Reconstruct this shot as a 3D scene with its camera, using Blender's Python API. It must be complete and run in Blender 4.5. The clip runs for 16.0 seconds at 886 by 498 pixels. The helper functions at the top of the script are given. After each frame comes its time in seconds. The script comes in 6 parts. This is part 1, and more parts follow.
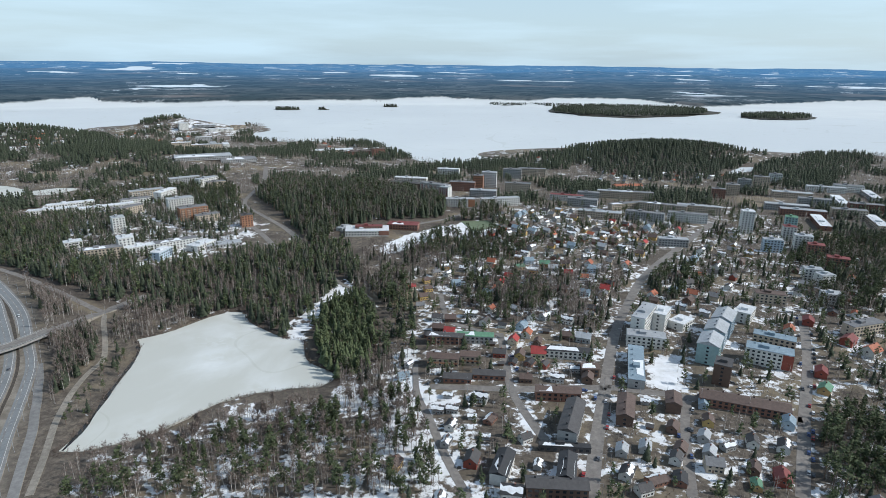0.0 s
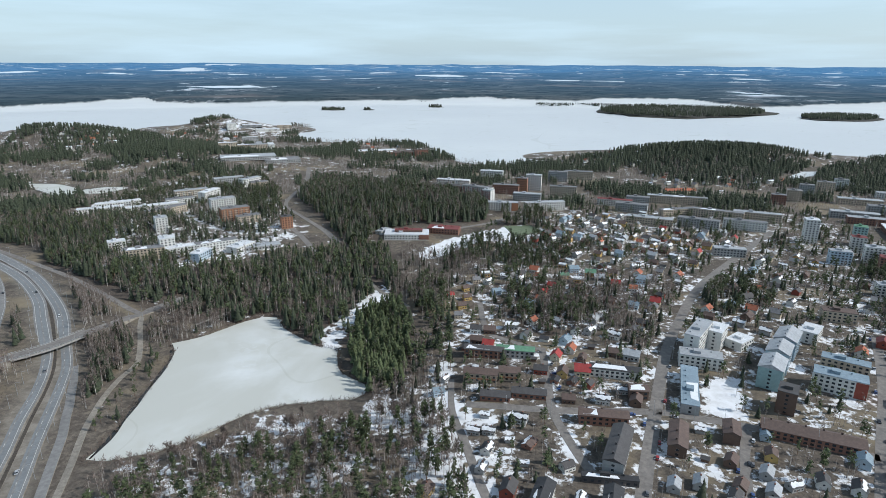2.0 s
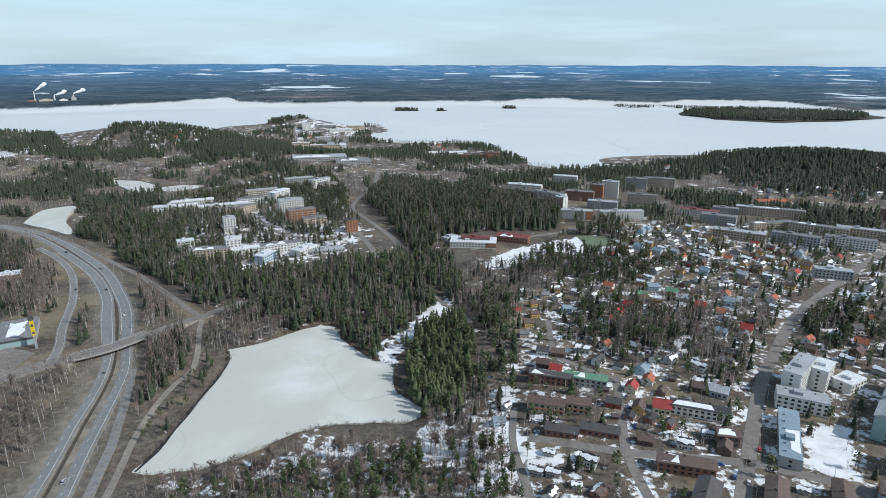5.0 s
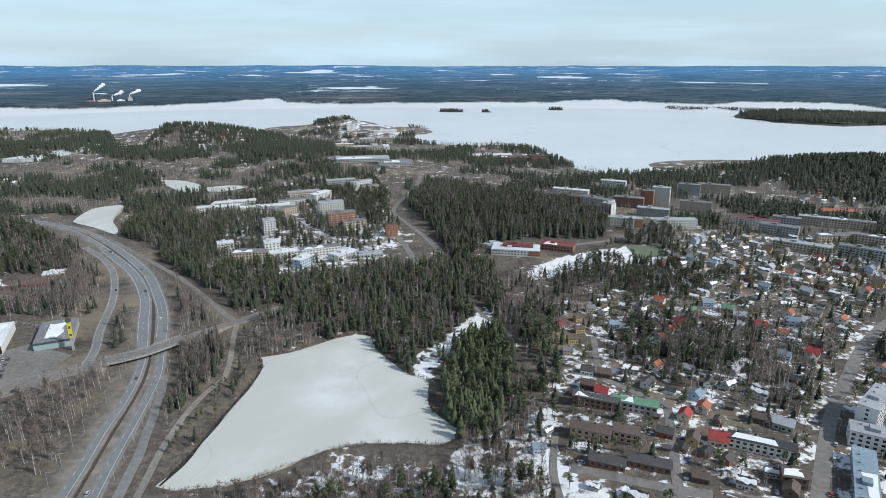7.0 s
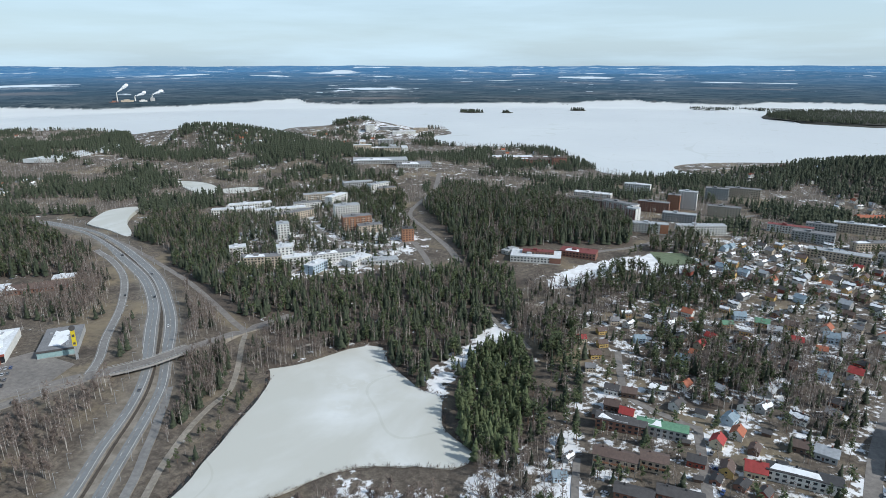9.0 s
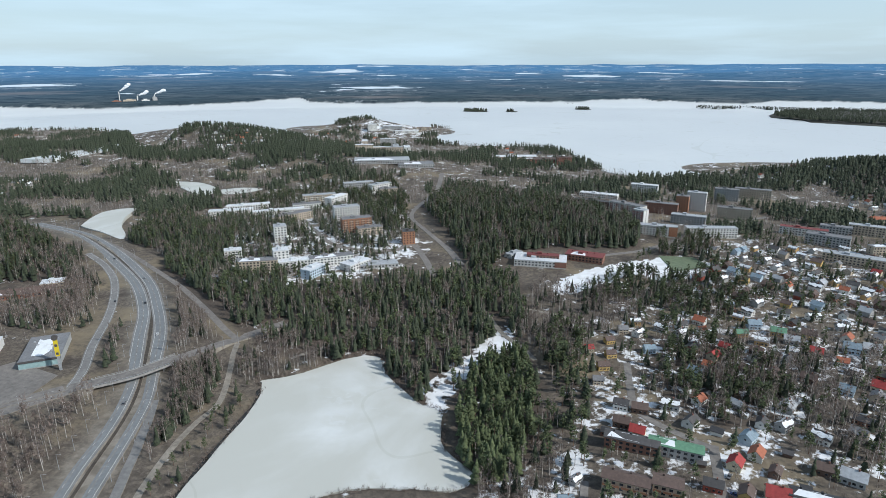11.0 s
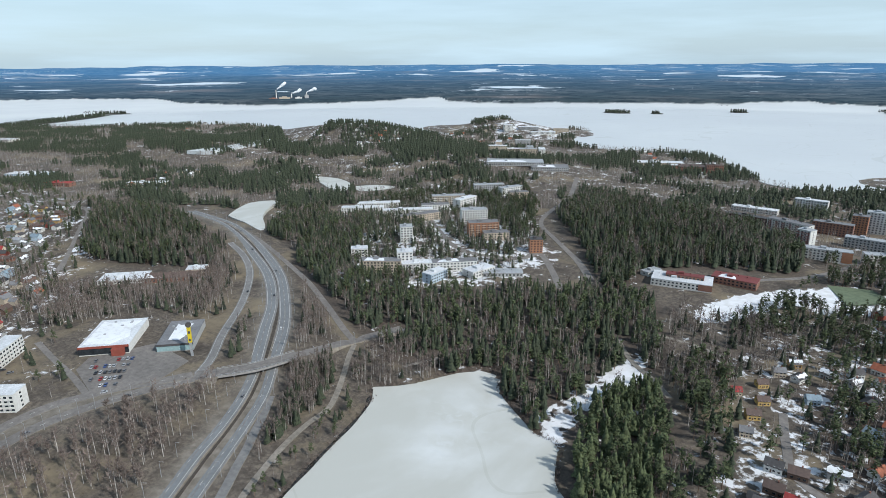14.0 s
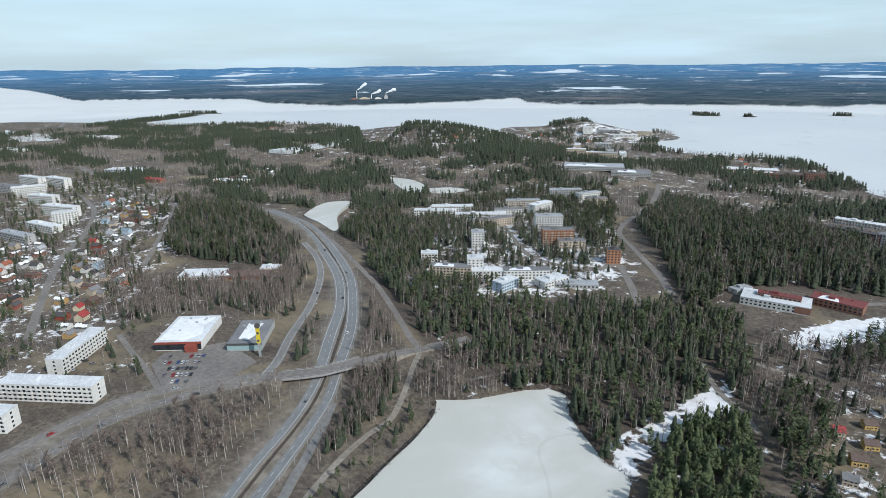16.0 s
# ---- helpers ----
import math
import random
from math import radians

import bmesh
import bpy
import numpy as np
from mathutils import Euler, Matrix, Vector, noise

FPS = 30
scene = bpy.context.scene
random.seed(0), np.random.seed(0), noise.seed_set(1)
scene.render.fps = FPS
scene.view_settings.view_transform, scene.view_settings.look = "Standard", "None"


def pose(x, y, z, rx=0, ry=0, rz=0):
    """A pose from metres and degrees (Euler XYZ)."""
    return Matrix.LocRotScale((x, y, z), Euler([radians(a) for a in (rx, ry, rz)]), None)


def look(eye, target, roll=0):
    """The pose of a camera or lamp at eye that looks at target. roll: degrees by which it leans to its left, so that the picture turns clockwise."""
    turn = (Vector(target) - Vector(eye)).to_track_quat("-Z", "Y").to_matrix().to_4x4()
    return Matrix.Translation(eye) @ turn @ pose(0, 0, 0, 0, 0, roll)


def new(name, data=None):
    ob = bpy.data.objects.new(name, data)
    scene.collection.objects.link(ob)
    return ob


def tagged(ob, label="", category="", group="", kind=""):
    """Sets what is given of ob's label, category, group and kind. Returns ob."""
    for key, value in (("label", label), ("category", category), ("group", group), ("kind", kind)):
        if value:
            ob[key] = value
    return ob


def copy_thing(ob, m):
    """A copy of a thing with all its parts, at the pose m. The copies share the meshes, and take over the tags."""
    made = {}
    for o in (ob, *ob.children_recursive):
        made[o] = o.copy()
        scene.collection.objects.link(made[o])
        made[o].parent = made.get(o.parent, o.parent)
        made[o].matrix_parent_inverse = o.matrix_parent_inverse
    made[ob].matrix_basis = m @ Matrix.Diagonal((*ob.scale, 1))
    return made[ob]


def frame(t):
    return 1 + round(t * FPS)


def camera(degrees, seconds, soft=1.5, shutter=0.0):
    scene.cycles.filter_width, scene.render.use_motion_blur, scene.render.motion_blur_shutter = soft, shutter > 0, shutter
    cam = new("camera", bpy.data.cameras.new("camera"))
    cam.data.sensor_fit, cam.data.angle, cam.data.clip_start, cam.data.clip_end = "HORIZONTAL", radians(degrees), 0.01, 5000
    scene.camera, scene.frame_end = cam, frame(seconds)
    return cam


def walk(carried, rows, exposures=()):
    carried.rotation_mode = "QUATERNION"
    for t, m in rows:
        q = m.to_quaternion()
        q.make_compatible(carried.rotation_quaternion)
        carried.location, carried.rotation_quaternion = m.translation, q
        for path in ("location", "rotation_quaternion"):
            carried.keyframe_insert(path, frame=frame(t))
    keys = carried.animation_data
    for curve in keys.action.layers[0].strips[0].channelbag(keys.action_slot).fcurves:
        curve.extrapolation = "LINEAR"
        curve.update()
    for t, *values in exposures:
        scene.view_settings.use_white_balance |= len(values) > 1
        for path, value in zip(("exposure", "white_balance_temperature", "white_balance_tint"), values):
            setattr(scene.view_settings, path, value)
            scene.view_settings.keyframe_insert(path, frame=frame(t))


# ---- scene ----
cam = camera(72.66, 16.0, soft=0.75)
# seconds, eye and turn, lean
PATH = [
    (0.0, (0.00, 0.00, 210.00, 72.76, 0, 0.00), 0.59),
    (0.5, (0.72, 5.74, 209.89, 72.76, 0, 0.90), 0.53),
    (1.0, (1.37, 11.44, 209.76, 72.76, 0, 2.04), 0.47),
    (1.5, (1.93, 17.11, 209.62, 72.75, 0, 3.19), 0.38),
    (2.0, (2.38, 22.74, 209.45, 72.74, 0, 4.30), 0.31),
    (2.5, (2.71, 28.30, 209.29, 72.74, 0, 5.41), 0.25),
    (3.0, (2.88, 33.81, 209.18, 72.76, 0, 6.66), 0.23),
    (3.5, (2.87, 39.28, 209.09, 72.74, 0, 7.76), 0.16),
    (4.0, (2.63, 44.77, 209.05, 72.75, 0, 8.86), 0.15),
    (6.5, (-0.16, 72.51, 209.11, 72.81, 0, 14.55), 0.05),
    (7.0, (-0.91, 78.18, 209.12, 72.84, 0, 15.47), 0.02),
    (7.5, (-1.77, 83.96, 209.10, 72.83, 0, 16.34), 0.01),
    (8.0, (-2.73, 89.74, 209.01, 72.85, 0, 17.12), 0.01),
    (8.5, (-3.73, 95.51, 208.83, 72.84, 0, 17.38), -0.09),
    (9.0, (-4.74, 101.15, 208.57, 72.87, 0, 17.40), -0.08),
    (11.5, (-9.54, 128.39, 206.55, 72.74, 0, 18.09), -0.14),
    (12.0, (-10.71, 133.72, 206.48, 72.72, 0, 18.43), -0.01),
    (12.5, (-12.07, 138.73, 206.60, 72.74, 0, 18.67), 0.07),
    (13.0, (-13.50, 143.25, 206.72, 72.74, 0, 20.36), -0.02),
    (13.5, (-14.94, 147.40, 206.74, 72.78, 0, 26.40), -0.25),
    (14.0, (-16.39, 151.32, 206.67, 72.80, 0, 30.65), -0.35),
    (14.5, (-18.01, 155.17, 206.61, 72.84, 0, 33.31), -0.43),
    (15.0, (-19.79, 159.06, 206.77, 72.87, 0, 36.31), -0.51),
    (15.5, (-21.74, 162.98, 207.20, 72.89, 0, 37.54), -0.52),
    (16.0, (-23.80, 166.94, 207.79, 72.90, 0, 37.94), -0.58),
]
LIGHT = [(0.0, 0.0, 6060, 8), (16.0, 0.0, 6060, 8)]    # stops, white balance
walk(cam, [(t, pose(*p) @ pose(0, 0, 0, 0, 0, lean)) for t, p, lean in PATH], LIGHT)

# ---- place ----
SUN_EL, SUN_AZ = 40.0, 97.0        # degrees above the horizon; clockwise from +y



# ------------------------------------------------ world and sun
world = bpy.data.worlds.new("sky")
scene.world = world
world.use_nodes = True
wn, wl = world.node_tree.nodes, world.node_tree.links
wn.clear()
sky = wn.new("ShaderNodeTexSky")
sky.sky_type, sky.sun_disc = "NISHITA", False
sky.sun_elevation, sky.sun_rotation = radians(SUN_EL), radians(SUN_AZ)
sky.air_density, sky.dust_density, sky.ozone_density = 1.0, 1.2, 1.5
geo = wn.new("ShaderNodeTexCoord")
mapn = wn.new("ShaderNodeMapping")
mapn.inputs["Scale"].default_value = (2.2, 2.2, 22.0)
cloud = wn.new("ShaderNodeTexNoise")
cloud.inputs["Scale"].default_value, cloud.inputs["Detail"].default_value, cloud.inputs["Roughness"].default_value = 1.3, 6, 0.55
cramp = wn.new("ShaderNodeMapRange")
cramp.inputs["From Min"].default_value, cramp.inputs["From Max"].default_value = 0.42, 0.72
cramp.inputs["To Min"].default_value, cramp.inputs["To Max"].default_value = 0.62, 0.9
cmix = wn.new("ShaderNodeMix")
cmix.data_type = "RGBA"
cmix.inputs[7].default_value = (7.0, 8.75, 9.7, 1)
bgn = wn.new("ShaderNodeBackground")
bgn.inputs["Strength"].default_value = 0.1
wout = wn.new("ShaderNodeOutputWorld")
wl.new(geo.outputs["Generated"], mapn.inputs["Vector"])
wl.new(mapn.outputs["Vector"], cloud.inputs["Vector"])
wl.new(cloud.outputs["Fac"], cramp.inputs["Value"])
high = wn.new("ShaderNodeSeparateXYZ")
fade = wn.new("ShaderNodeMapRange")      # thin haze low down, clearer overhead
fade.inputs["From Min"].default_value, fade.inputs["From Max"].default_value = 0.12, 0.55
fade.inputs["To Min"].default_value, fade.inputs["To Max"].default_value = 1.0, 0.3
veil = wn.new("ShaderNodeMath")
veil.operation = "MULTIPLY"
wl.new(geo.outputs["Generated"], high.inputs[0])
wl.new(high.outputs[2], fade.inputs["Value"])
wl.new(fade.outputs["Result"], veil.inputs[0])
wl.new(cramp.outputs["Result"], veil.inputs[1])
wl.new(veil.outputs[0], cmix.inputs[0])
wl.new(sky.outputs["Color"], cmix.inputs[6])
wl.new(cmix.outputs[2], bgn.inputs["Color"])
wl.new(bgn.outputs["Background"], wout.inputs["Surface"])

sun = new("sun", bpy.data.lights.new("sun", "SUN"))
sun.data.energy, sun.data.angle, sun.data.color = 3.55, radians(0.6), (1.0, 0.95, 0.88)
sd = Vector((math.sin(radians(SUN_AZ)) * math.cos(radians(SUN_EL)), math.cos(radians(SUN_AZ)) * math.cos(radians(SUN_EL)), math.sin(radians(SUN_EL))))
sun.matrix_world = look((0, 0, 900), Vector((0, 0, 900)) - sd)


# ------------------------------------------------ materials
def material(name, color, dark=None, scale=1.0, rough=0.9, metal=0.0, bump=0.0, vary=0.0, low=0.35, high=0.65, coarse=0.0):
    """Two-tone noise material in metres, with grain, a coarser stain and, with vary, a shift from object to object."""
    m = bpy.data.materials.new(name)
    m.use_nodes = True
    n, l = m.node_tree.nodes, m.node_tree.links
    b = n["Principled BSDF"]
    b.inputs["Roughness"].default_value, b.inputs["Metallic"].default_value = rough, metal
    dark = dark or tuple(c * 0.7 for c in color)
    tc = n.new("ShaderNodeTexCoord")
    ns = n.new("ShaderNodeTexNoise")
    ns.inputs["Scale"].default_value, ns.inputs["Detail"].default_value, ns.inputs["Roughness"].default_value = scale, 5, 0.65
    l.new(tc.outputs["Object"], ns.inputs["Vector"])
    mr = n.new("ShaderNodeMapRange")
    mr.inputs["From Min"].default_value, mr.inputs["From Max"].default_value = low, high
    l.new(ns.outputs["Fac"], mr.inputs["Value"])
    mx = n.new("ShaderNodeMix")
    mx.data_type = "RGBA"
    mx.inputs[6].default_value, mx.inputs[7].default_value = (*dark, 1), (*color, 1)
    l.new(mr.outputs["Result"], mx.inputs[0])
    out = mx.outputs[2]
    if coarse:
        nc = n.new("ShaderNodeTexNoise")
        nc.inputs["Scale"].default_value, nc.inputs["Detail"].default_value = scale / 9, 3
        l.new(tc.outputs["Object"], nc.inputs["Vector"])
        hs = n.new("ShaderNodeHueSaturation")
        mc = n.new("ShaderNodeMapRange")
        mc.inputs["From Min"].default_value, mc.inputs["From Max"].default_value = 0.3, 0.7
        mc.inputs["To Min"].default_value, mc.inputs["To Max"].default_value = 1 - coarse, 1 + coarse
        l.new(nc.outputs["Fac"], mc.inputs["Value"])
        l.new(mc.outputs["Result"], hs.inputs["Value"])
        l.new(out, hs.inputs["Color"])
        out = hs.outputs["Color"]
    if vary:
        ob = n.new("ShaderNodeObjectInfo")
        gi = n.new("ShaderNodeNewGeometry")
        ad = n.new("ShaderNodeMath")
        ad.operation = "ADD"
        l.new(ob.outputs["Random"], ad.inputs[0])
        l.new(gi.outputs["Random Per Island"], ad.inputs[1])
        mv = n.new("ShaderNodeMapRange")
        mv.inputs["From Min"].default_value, mv.inputs["From Max"].default_value = 0, 2
        mv.inputs["To Min"].default_value, mv.inputs["To Max"].default_value = 1 - vary, 1 + vary
        l.new(ad.outputs[0], mv.inputs["Value"])
        hv = n.new("ShaderNodeHueSaturation")
        l.new(mv.outputs["Result"], hv.inputs["Value"])
        l.new(out, hv.inputs["Color"])
        out = hv.outputs["Color"]
    l.new(out, b.inputs["Base Color"])
    if bump:
        bp = n.new("ShaderNodeBump")
        bp.inputs["Strength"].default_value, bp.inputs["Distance"].default_value = bump, 0.1
        l.new(ns.outputs["Fac"], bp.inputs["Height"])
        l.new(bp.outputs["Normal"], b.inputs["Normal"])
    return m


ASPHALT = material("asphalt", (0.24, 0.235, 0.225), (0.17, 0.165, 0.16), 0.35, 0.9, coarse=0.12)
STREET = material("street asphalt dusty", (0.235, 0.215, 0.195), (0.15, 0.138, 0.127), 0.3, 0.9, coarse=0.15)
GRAVEL = material("gravel path", (0.30, 0.27, 0.23), (0.19, 0.17, 0.14), 0.4, 0.95, coarse=0.15)
PAINT_LINE = material("road paint", (0.62, 0.62, 0.60), (0.42, 0.42, 0.41), 1.5, 0.8)
CONCRETE = material("concrete", (0.34, 0.33, 0.31), (0.24, 0.23, 0.22), 0.6, 0.85, coarse=0.1)
SNOW = material("old snow", (0.82, 0.84, 0.86), (0.60, 0.60, 0.58), 0.25, 0.75, coarse=0.06, low=0.25, high=0.5)
SPRUCE = material("spruce needles", (0.050, 0.062, 0.033), (0.017, 0.023, 0.014), 0.9, 0.9, vary=0.45)
PINE = material("pine needles", (0.105, 0.130, 0.055), (0.036, 0.048, 0.022), 0.9, 0.9, vary=0.4)
TRUNK = material("pine bark", (0.20, 0.13, 0.09), (0.11, 0.075, 0.055), 1.2, 0.95, vary=0.2)
BIRCH = material("birch bark", (0.46, 0.43, 0.39), (0.22, 0.20, 0.18), 0.8, 0.9, vary=0.2)
TWIG = material("bare twigs", (0.205, 0.162, 0.138), (0.120, 0.094, 0.081), 0.5, 0.95, vary=0.3)
GLASS = material("window glass", (0.05, 0.06, 0.07), (0.02, 0.025, 0.03), 0.3, 0.12, vary=0.4)


def pick(seq):
    return seq[random.randrange(len(seq))]


# ------------------------------------------------ ground
def smooth(a, b, x):
    u = np.clip((x - a) / (b - a), 0, 1)
    return u * u * (3 - 2 * u)


HILLS = [(-728, 595, 154, 77, 18), (-154, 896, 154, 119, 13), (-1060, 1450, 290, 120, 50), (-672, 1260, 240, 126, 26), (510, 1430, 240, 84, 30),
         (-826, 1900, 154, 84, 36), (-434, 728, 126, 70, 11), (-1330, 1150, 336, 140, 22)]


def ground_z(x, y):
    """Height of the land: a shallow valley with the pond and the motorway, and wooded hills."""
    x, y = np.asarray(x, float), np.asarray(y, float)
    r = ((x + 175) / 152) ** 2 + ((y - 385) / 165) ** 2
    z = -8.4 * np.exp(-r ** 2)
    for hx, hy, sx, sy, h in HILLS:
        z = z + h * np.exp(-((x - hx) / sx) ** 2 - ((y - hy) / sy) ** 2)
    return z


def gz(x, y):
    return float(ground_z(x, y))


def resample(points, step=6.0):
    """A smooth line (Catmull-Rom) through the points, cut into even steps."""
    p = np.array(points, float)
    p = np.vstack([2 * p[0] - p[1], p, 2 * p[-1] - p[-2]])
    out = []
    for i in range(1, len(p) - 2):
        a, b, c, d = p[i - 1:i + 3]
        k = max(2, int(np.linalg.norm(c - b) / step))
        for j in range(k):
            t = j / k
            out.append(0.5 * (2 * b + (c - a) * t + (2 * a - 5 * b + 4 * c - d) * t * t + (3 * b - a - 3 * c + d) * t ** 3))
    out.append(p[-2])
    return np.array(out)


def inside(poly, x, y):
    poly = np.asarray(poly, float)
    x, y = np.asarray(x, float), np.asarray(y, float)
    res = np.zeros(x.shape, bool)
    j = len(poly) - 1
    for i in range(len(poly)):
        (xi, yi), (xj, yj) = poly[i], poly[j]
        hit = ((yi > y) != (yj > y)) & (x < (xj - xi) * (y - yi) / (yj - yi + 1e-9) + xi)
        res ^= hit
        j = i
    return res


# a raster of what is built on, for keeping trees and houses off roads and each other
CELL, MX, MY = 2.0, -1100, 140
taken = np.zeros((1540, 1470), bool)


def cells(x, y):
    i = np.clip(((np.asarray(x) - MX) / CELL).astype(int), 0, taken.shape[0] - 1)
    j = np.clip(((np.asarray(y) - MY) / CELL).astype(int), 0, taken.shape[1] - 1)
    return i, j


def block(x, y, r):
    i, j = cells(x, y)
    k = int(math.ceil(r / CELL))
    taken[max(0, i - k):i + k + 1, max(0, j - k):j + k + 1] = True


def block_poly(poly):
    p = np.array(poly, float)
    xs, ys = np.arange(p[:, 0].min(), p[:, 0].max(), CELL), np.arange(p[:, 1].min(), p[:, 1].max(), CELL)
    gx, gy = np.meshgrid(xs, ys, indexing="ij")
    m = inside(p, gx, gy)
    m &= (gx > MX) & (gx < MX + CELL * taken.shape[0]) & (gy > MY) & (gy < MY + CELL * taken.shape[1])
    i, j = cells(gx[m], gy[m])
    taken[i, j] = True


def mesh_object(name, verts, faces, mats, parent=None, index=None, label=""):
    me = bpy.data.meshes.new(name)
    me.from_pydata([tuple(v) for v in verts], [], [tuple(f) for f in faces])
    for m in mats:
        me.materials.append(m)
    if index is not None:
        me.polygons.foreach_set("material_index", index)
    ob = new(name, me)
    ob.parent = parent
    if label:
        ob["label"] = label
    return ob


POND = resample([(-248, 445), (-228, 461), (-198, 501), (-177, 500), (-167, 481), (-129, 450), (-114, 445), (-102, 412), (-77, 391), (-84, 377), (-110, 370), (-135, 362), (-149, 351), (-165, 331), (-181, 313), (-202, 302), (-221, 297), (-221, 324), (-234, 418)] + [(-248, 445), (-228, 461), (-198, 501), (-177, 500), (-167, 481), (-129, 450), (-114, 445), (-102, 412), (-77, 391), (-84, 377), (-110, 370), (-135, 362), (-149, 351), (-165, 331), (-181, 313), (-202, 302), (-221, 297), (-221, 324), (-234, 418)][:1], 5)
LAKE_LAND = [(-593, 1969), (-537, 1698), (-436, 1639), (-225, 1658), (-94, 1419), (-57, 1331), (54, 1313), (289, 1448), (376, 1528), (715, 1555), (682, 1420), (764, 1426), (577, 1218), (632, 1236), (744, 1361), (970, 1500), (1077, 1478)]
LAKE_LAND_W = [(-585, 2028), (-778, 2028), (-946, 2012), (-918, 1741), (-1072, 1642), (-1170, 1525), (-1098, 1305), (-1176, 1311), (-1446, 1544), (-1643, 1654), (-1803, 1635), (-2228, 1347), (-2601, 1205), (-2910, 1016), (-2703, 753)]
POND_B = resample([(-691, 702), (-712, 738), (-724, 776), (-699, 803), (-672, 758), (-643, 721), (-601, 685), (-592, 668), (-640, 686), (-670, 694), (-691, 702)], 8)[:-1]
POND_C = resample([(-820, 1003), (-793, 1008), (-751, 1009), (-706, 987), (-679, 963), (-673, 926), (-701, 929), (-747, 958), (-820, 1003)], 8)[:-1]
POND_D = resample([(-678, 969), (-649, 996), (-613, 997), (-623, 961), (-650, 942), (-678, 969)], 8)[:-1]

C1 = [(-214, 165), (-236, 222), (-256, 265), (-271, 297), (-286, 327), (-299, 358), (-313, 386), (-333, 417), (-371, 464), (-409, 509), (-466, 559), (-535, 601), (-603, 636), (-659, 661), (-714, 677), (-764, 690)]
C2 = [(-196, 172), (-220, 228), (-243, 274), (-260, 307), (-275, 339), (-289, 369), (-303, 396), (-323, 424), (-359, 473), (-400, 516), (-456, 566), (-524, 609), (-592, 644), (-648, 669), (-704, 684), (-763, 699)]

# the land sheet, fine near the walk and coarse far off
def ease(n, lo, mid, hi, k):
    u = np.linspace(-1, 1, n)
    s = np.sinh(k * u) / math.sinh(k)
    return np.where(s < 0, mid + s * (mid - lo), mid + s * (hi - mid))


gxs, gys = ease(270, -3480, -120, 3400, 3.6), ease(270, -3300, 440, 3460, 3.6)
GX, GY = np.meshgrid(gxs, gys, indexing="ij")
GZ = ground_z(GX, GY)
GZ = np.where(inside(POND, GX, GY), np.minimum(GZ, -8.0) - 1.4, GZ)
n0, n1 = GX.shape
ids = np.arange(n0 * n1).reshape(n0, n1)
quads = np.stack([ids[:-1, :-1], ids[1:, :-1], ids[1:, 1:], ids[:-1, 1:]], -1).reshape(-1, 4)
me = bpy.data.meshes.new("ground")
me.from_pydata(np.stack([GX, GY, GZ], -1).reshape(-1, 3).tolist(), [], quads.tolist())
for p in me.polygons:
    p.use_smooth = True


def zone(poly, soft=12):
    """1 inside the polygon, falling to 0 over about soft metres outside."""
    p = np.array(poly, float)
    d = np.full(GX.shape, 1e9)
    for a, b in zip(p, np.roll(p, -1, 0)):
        ab = b - a
        t = np.clip(((GX - a[0]) * ab[0] + (GY - a[1]) * ab[1]) / (ab @ ab + 1e-9), 0, 1)
        d = np.minimum(d, np.hypot(GX - a[0] - t * ab[0], GY - a[1] - t * ab[1]))
    return np.where(inside(p, GX, GY), 1.0, 1 - smooth(0, soft, d))


WOODS_FRONT = [(-205, 285), (-170, 305), (-130, 338), (-82, 349), (-16, 358), (-1, 254), (-192, 251)]
WOODS_SOUTH = [(-579, 758), (-492, 762), (-403, 623), (-291, 607), (-220, 649), (-174, 673), (-109, 675), (-80, 562), (-108, 478), (-129, 443), (-160, 470), (-190, 488), (-248, 486), (-294, 498), (-456, 584)]
WOODS_SPRUCE = [(-307, 943), (-295, 1088), (-141, 1019), (4, 917), (0, 812), (-73, 793), (-129, 762), (-148, 674), (-221, 803)]
WOODS_POND = [(-98, 424), (-106, 471), (-103, 503), (-88, 533), (-70, 522), (-60, 480), (-53, 433), (-52, 394), (-71, 379), (-89, 405)]
WOODS_TOWN = [(10, 581), (52, 600), (100, 567), (96, 508), (56, 470), (24, 493)]
WOODS_WEST = [(-963, 651), (-732, 657), (-566, 583), (-536, 543), (-593, 513), (-673, 492), (-813, 561)]
TOWN = [(-11, 210), (266, 210), (462, 588), (462, 896), (84, 896), (-14, 588)]
TOWN_WEST = [(-476, 238), (-588, 420), (-924, 658), (-1260, 658), (-1120, 350), (-588, 168)]
SUBURB = [(-417, 576), (-259, 654), (-246, 744), (-336, 904), (-527, 1099), (-550, 1024), (-574, 854)]
snow = 0.16 + 0.165 * zone(TOWN, 40) + 0.19 * zone(WOODS_FRONT, 25) + 0.27 * zone(SUBURB, 30) + 0.12 * zone(TOWN_WEST, 40) + 0.1 * smooth(840, 1400, GY)
motor = [(-420, 170), (-180, 170), (-225, 300), (-252, 420), (-378, 546), (-588, 672), (-728, 700), (-476, 518), (-406, 392)]
for poly, more in (([(143, 368), (159, 365), (176, 406), (159, 406)], 0.34), ([(-72, 673), (-46, 727), (-9, 761), (31, 790), (63, 764), (49, 736), (-8, 732), (-40, 684), (-65, 657)], 0.55), ([(-138, 470), (-125, 487), (-104, 553), (-94, 571), (-87, 534), (-104, 517), (-115, 477), (-112, 436), (-113, 424), (-127, 461)], 0.36), ([(-72, 385), (-49, 401), (-27, 419), (-18, 361), (-69, 341)], 0.2)):
    snow = snow + more * zone(poly, 8)
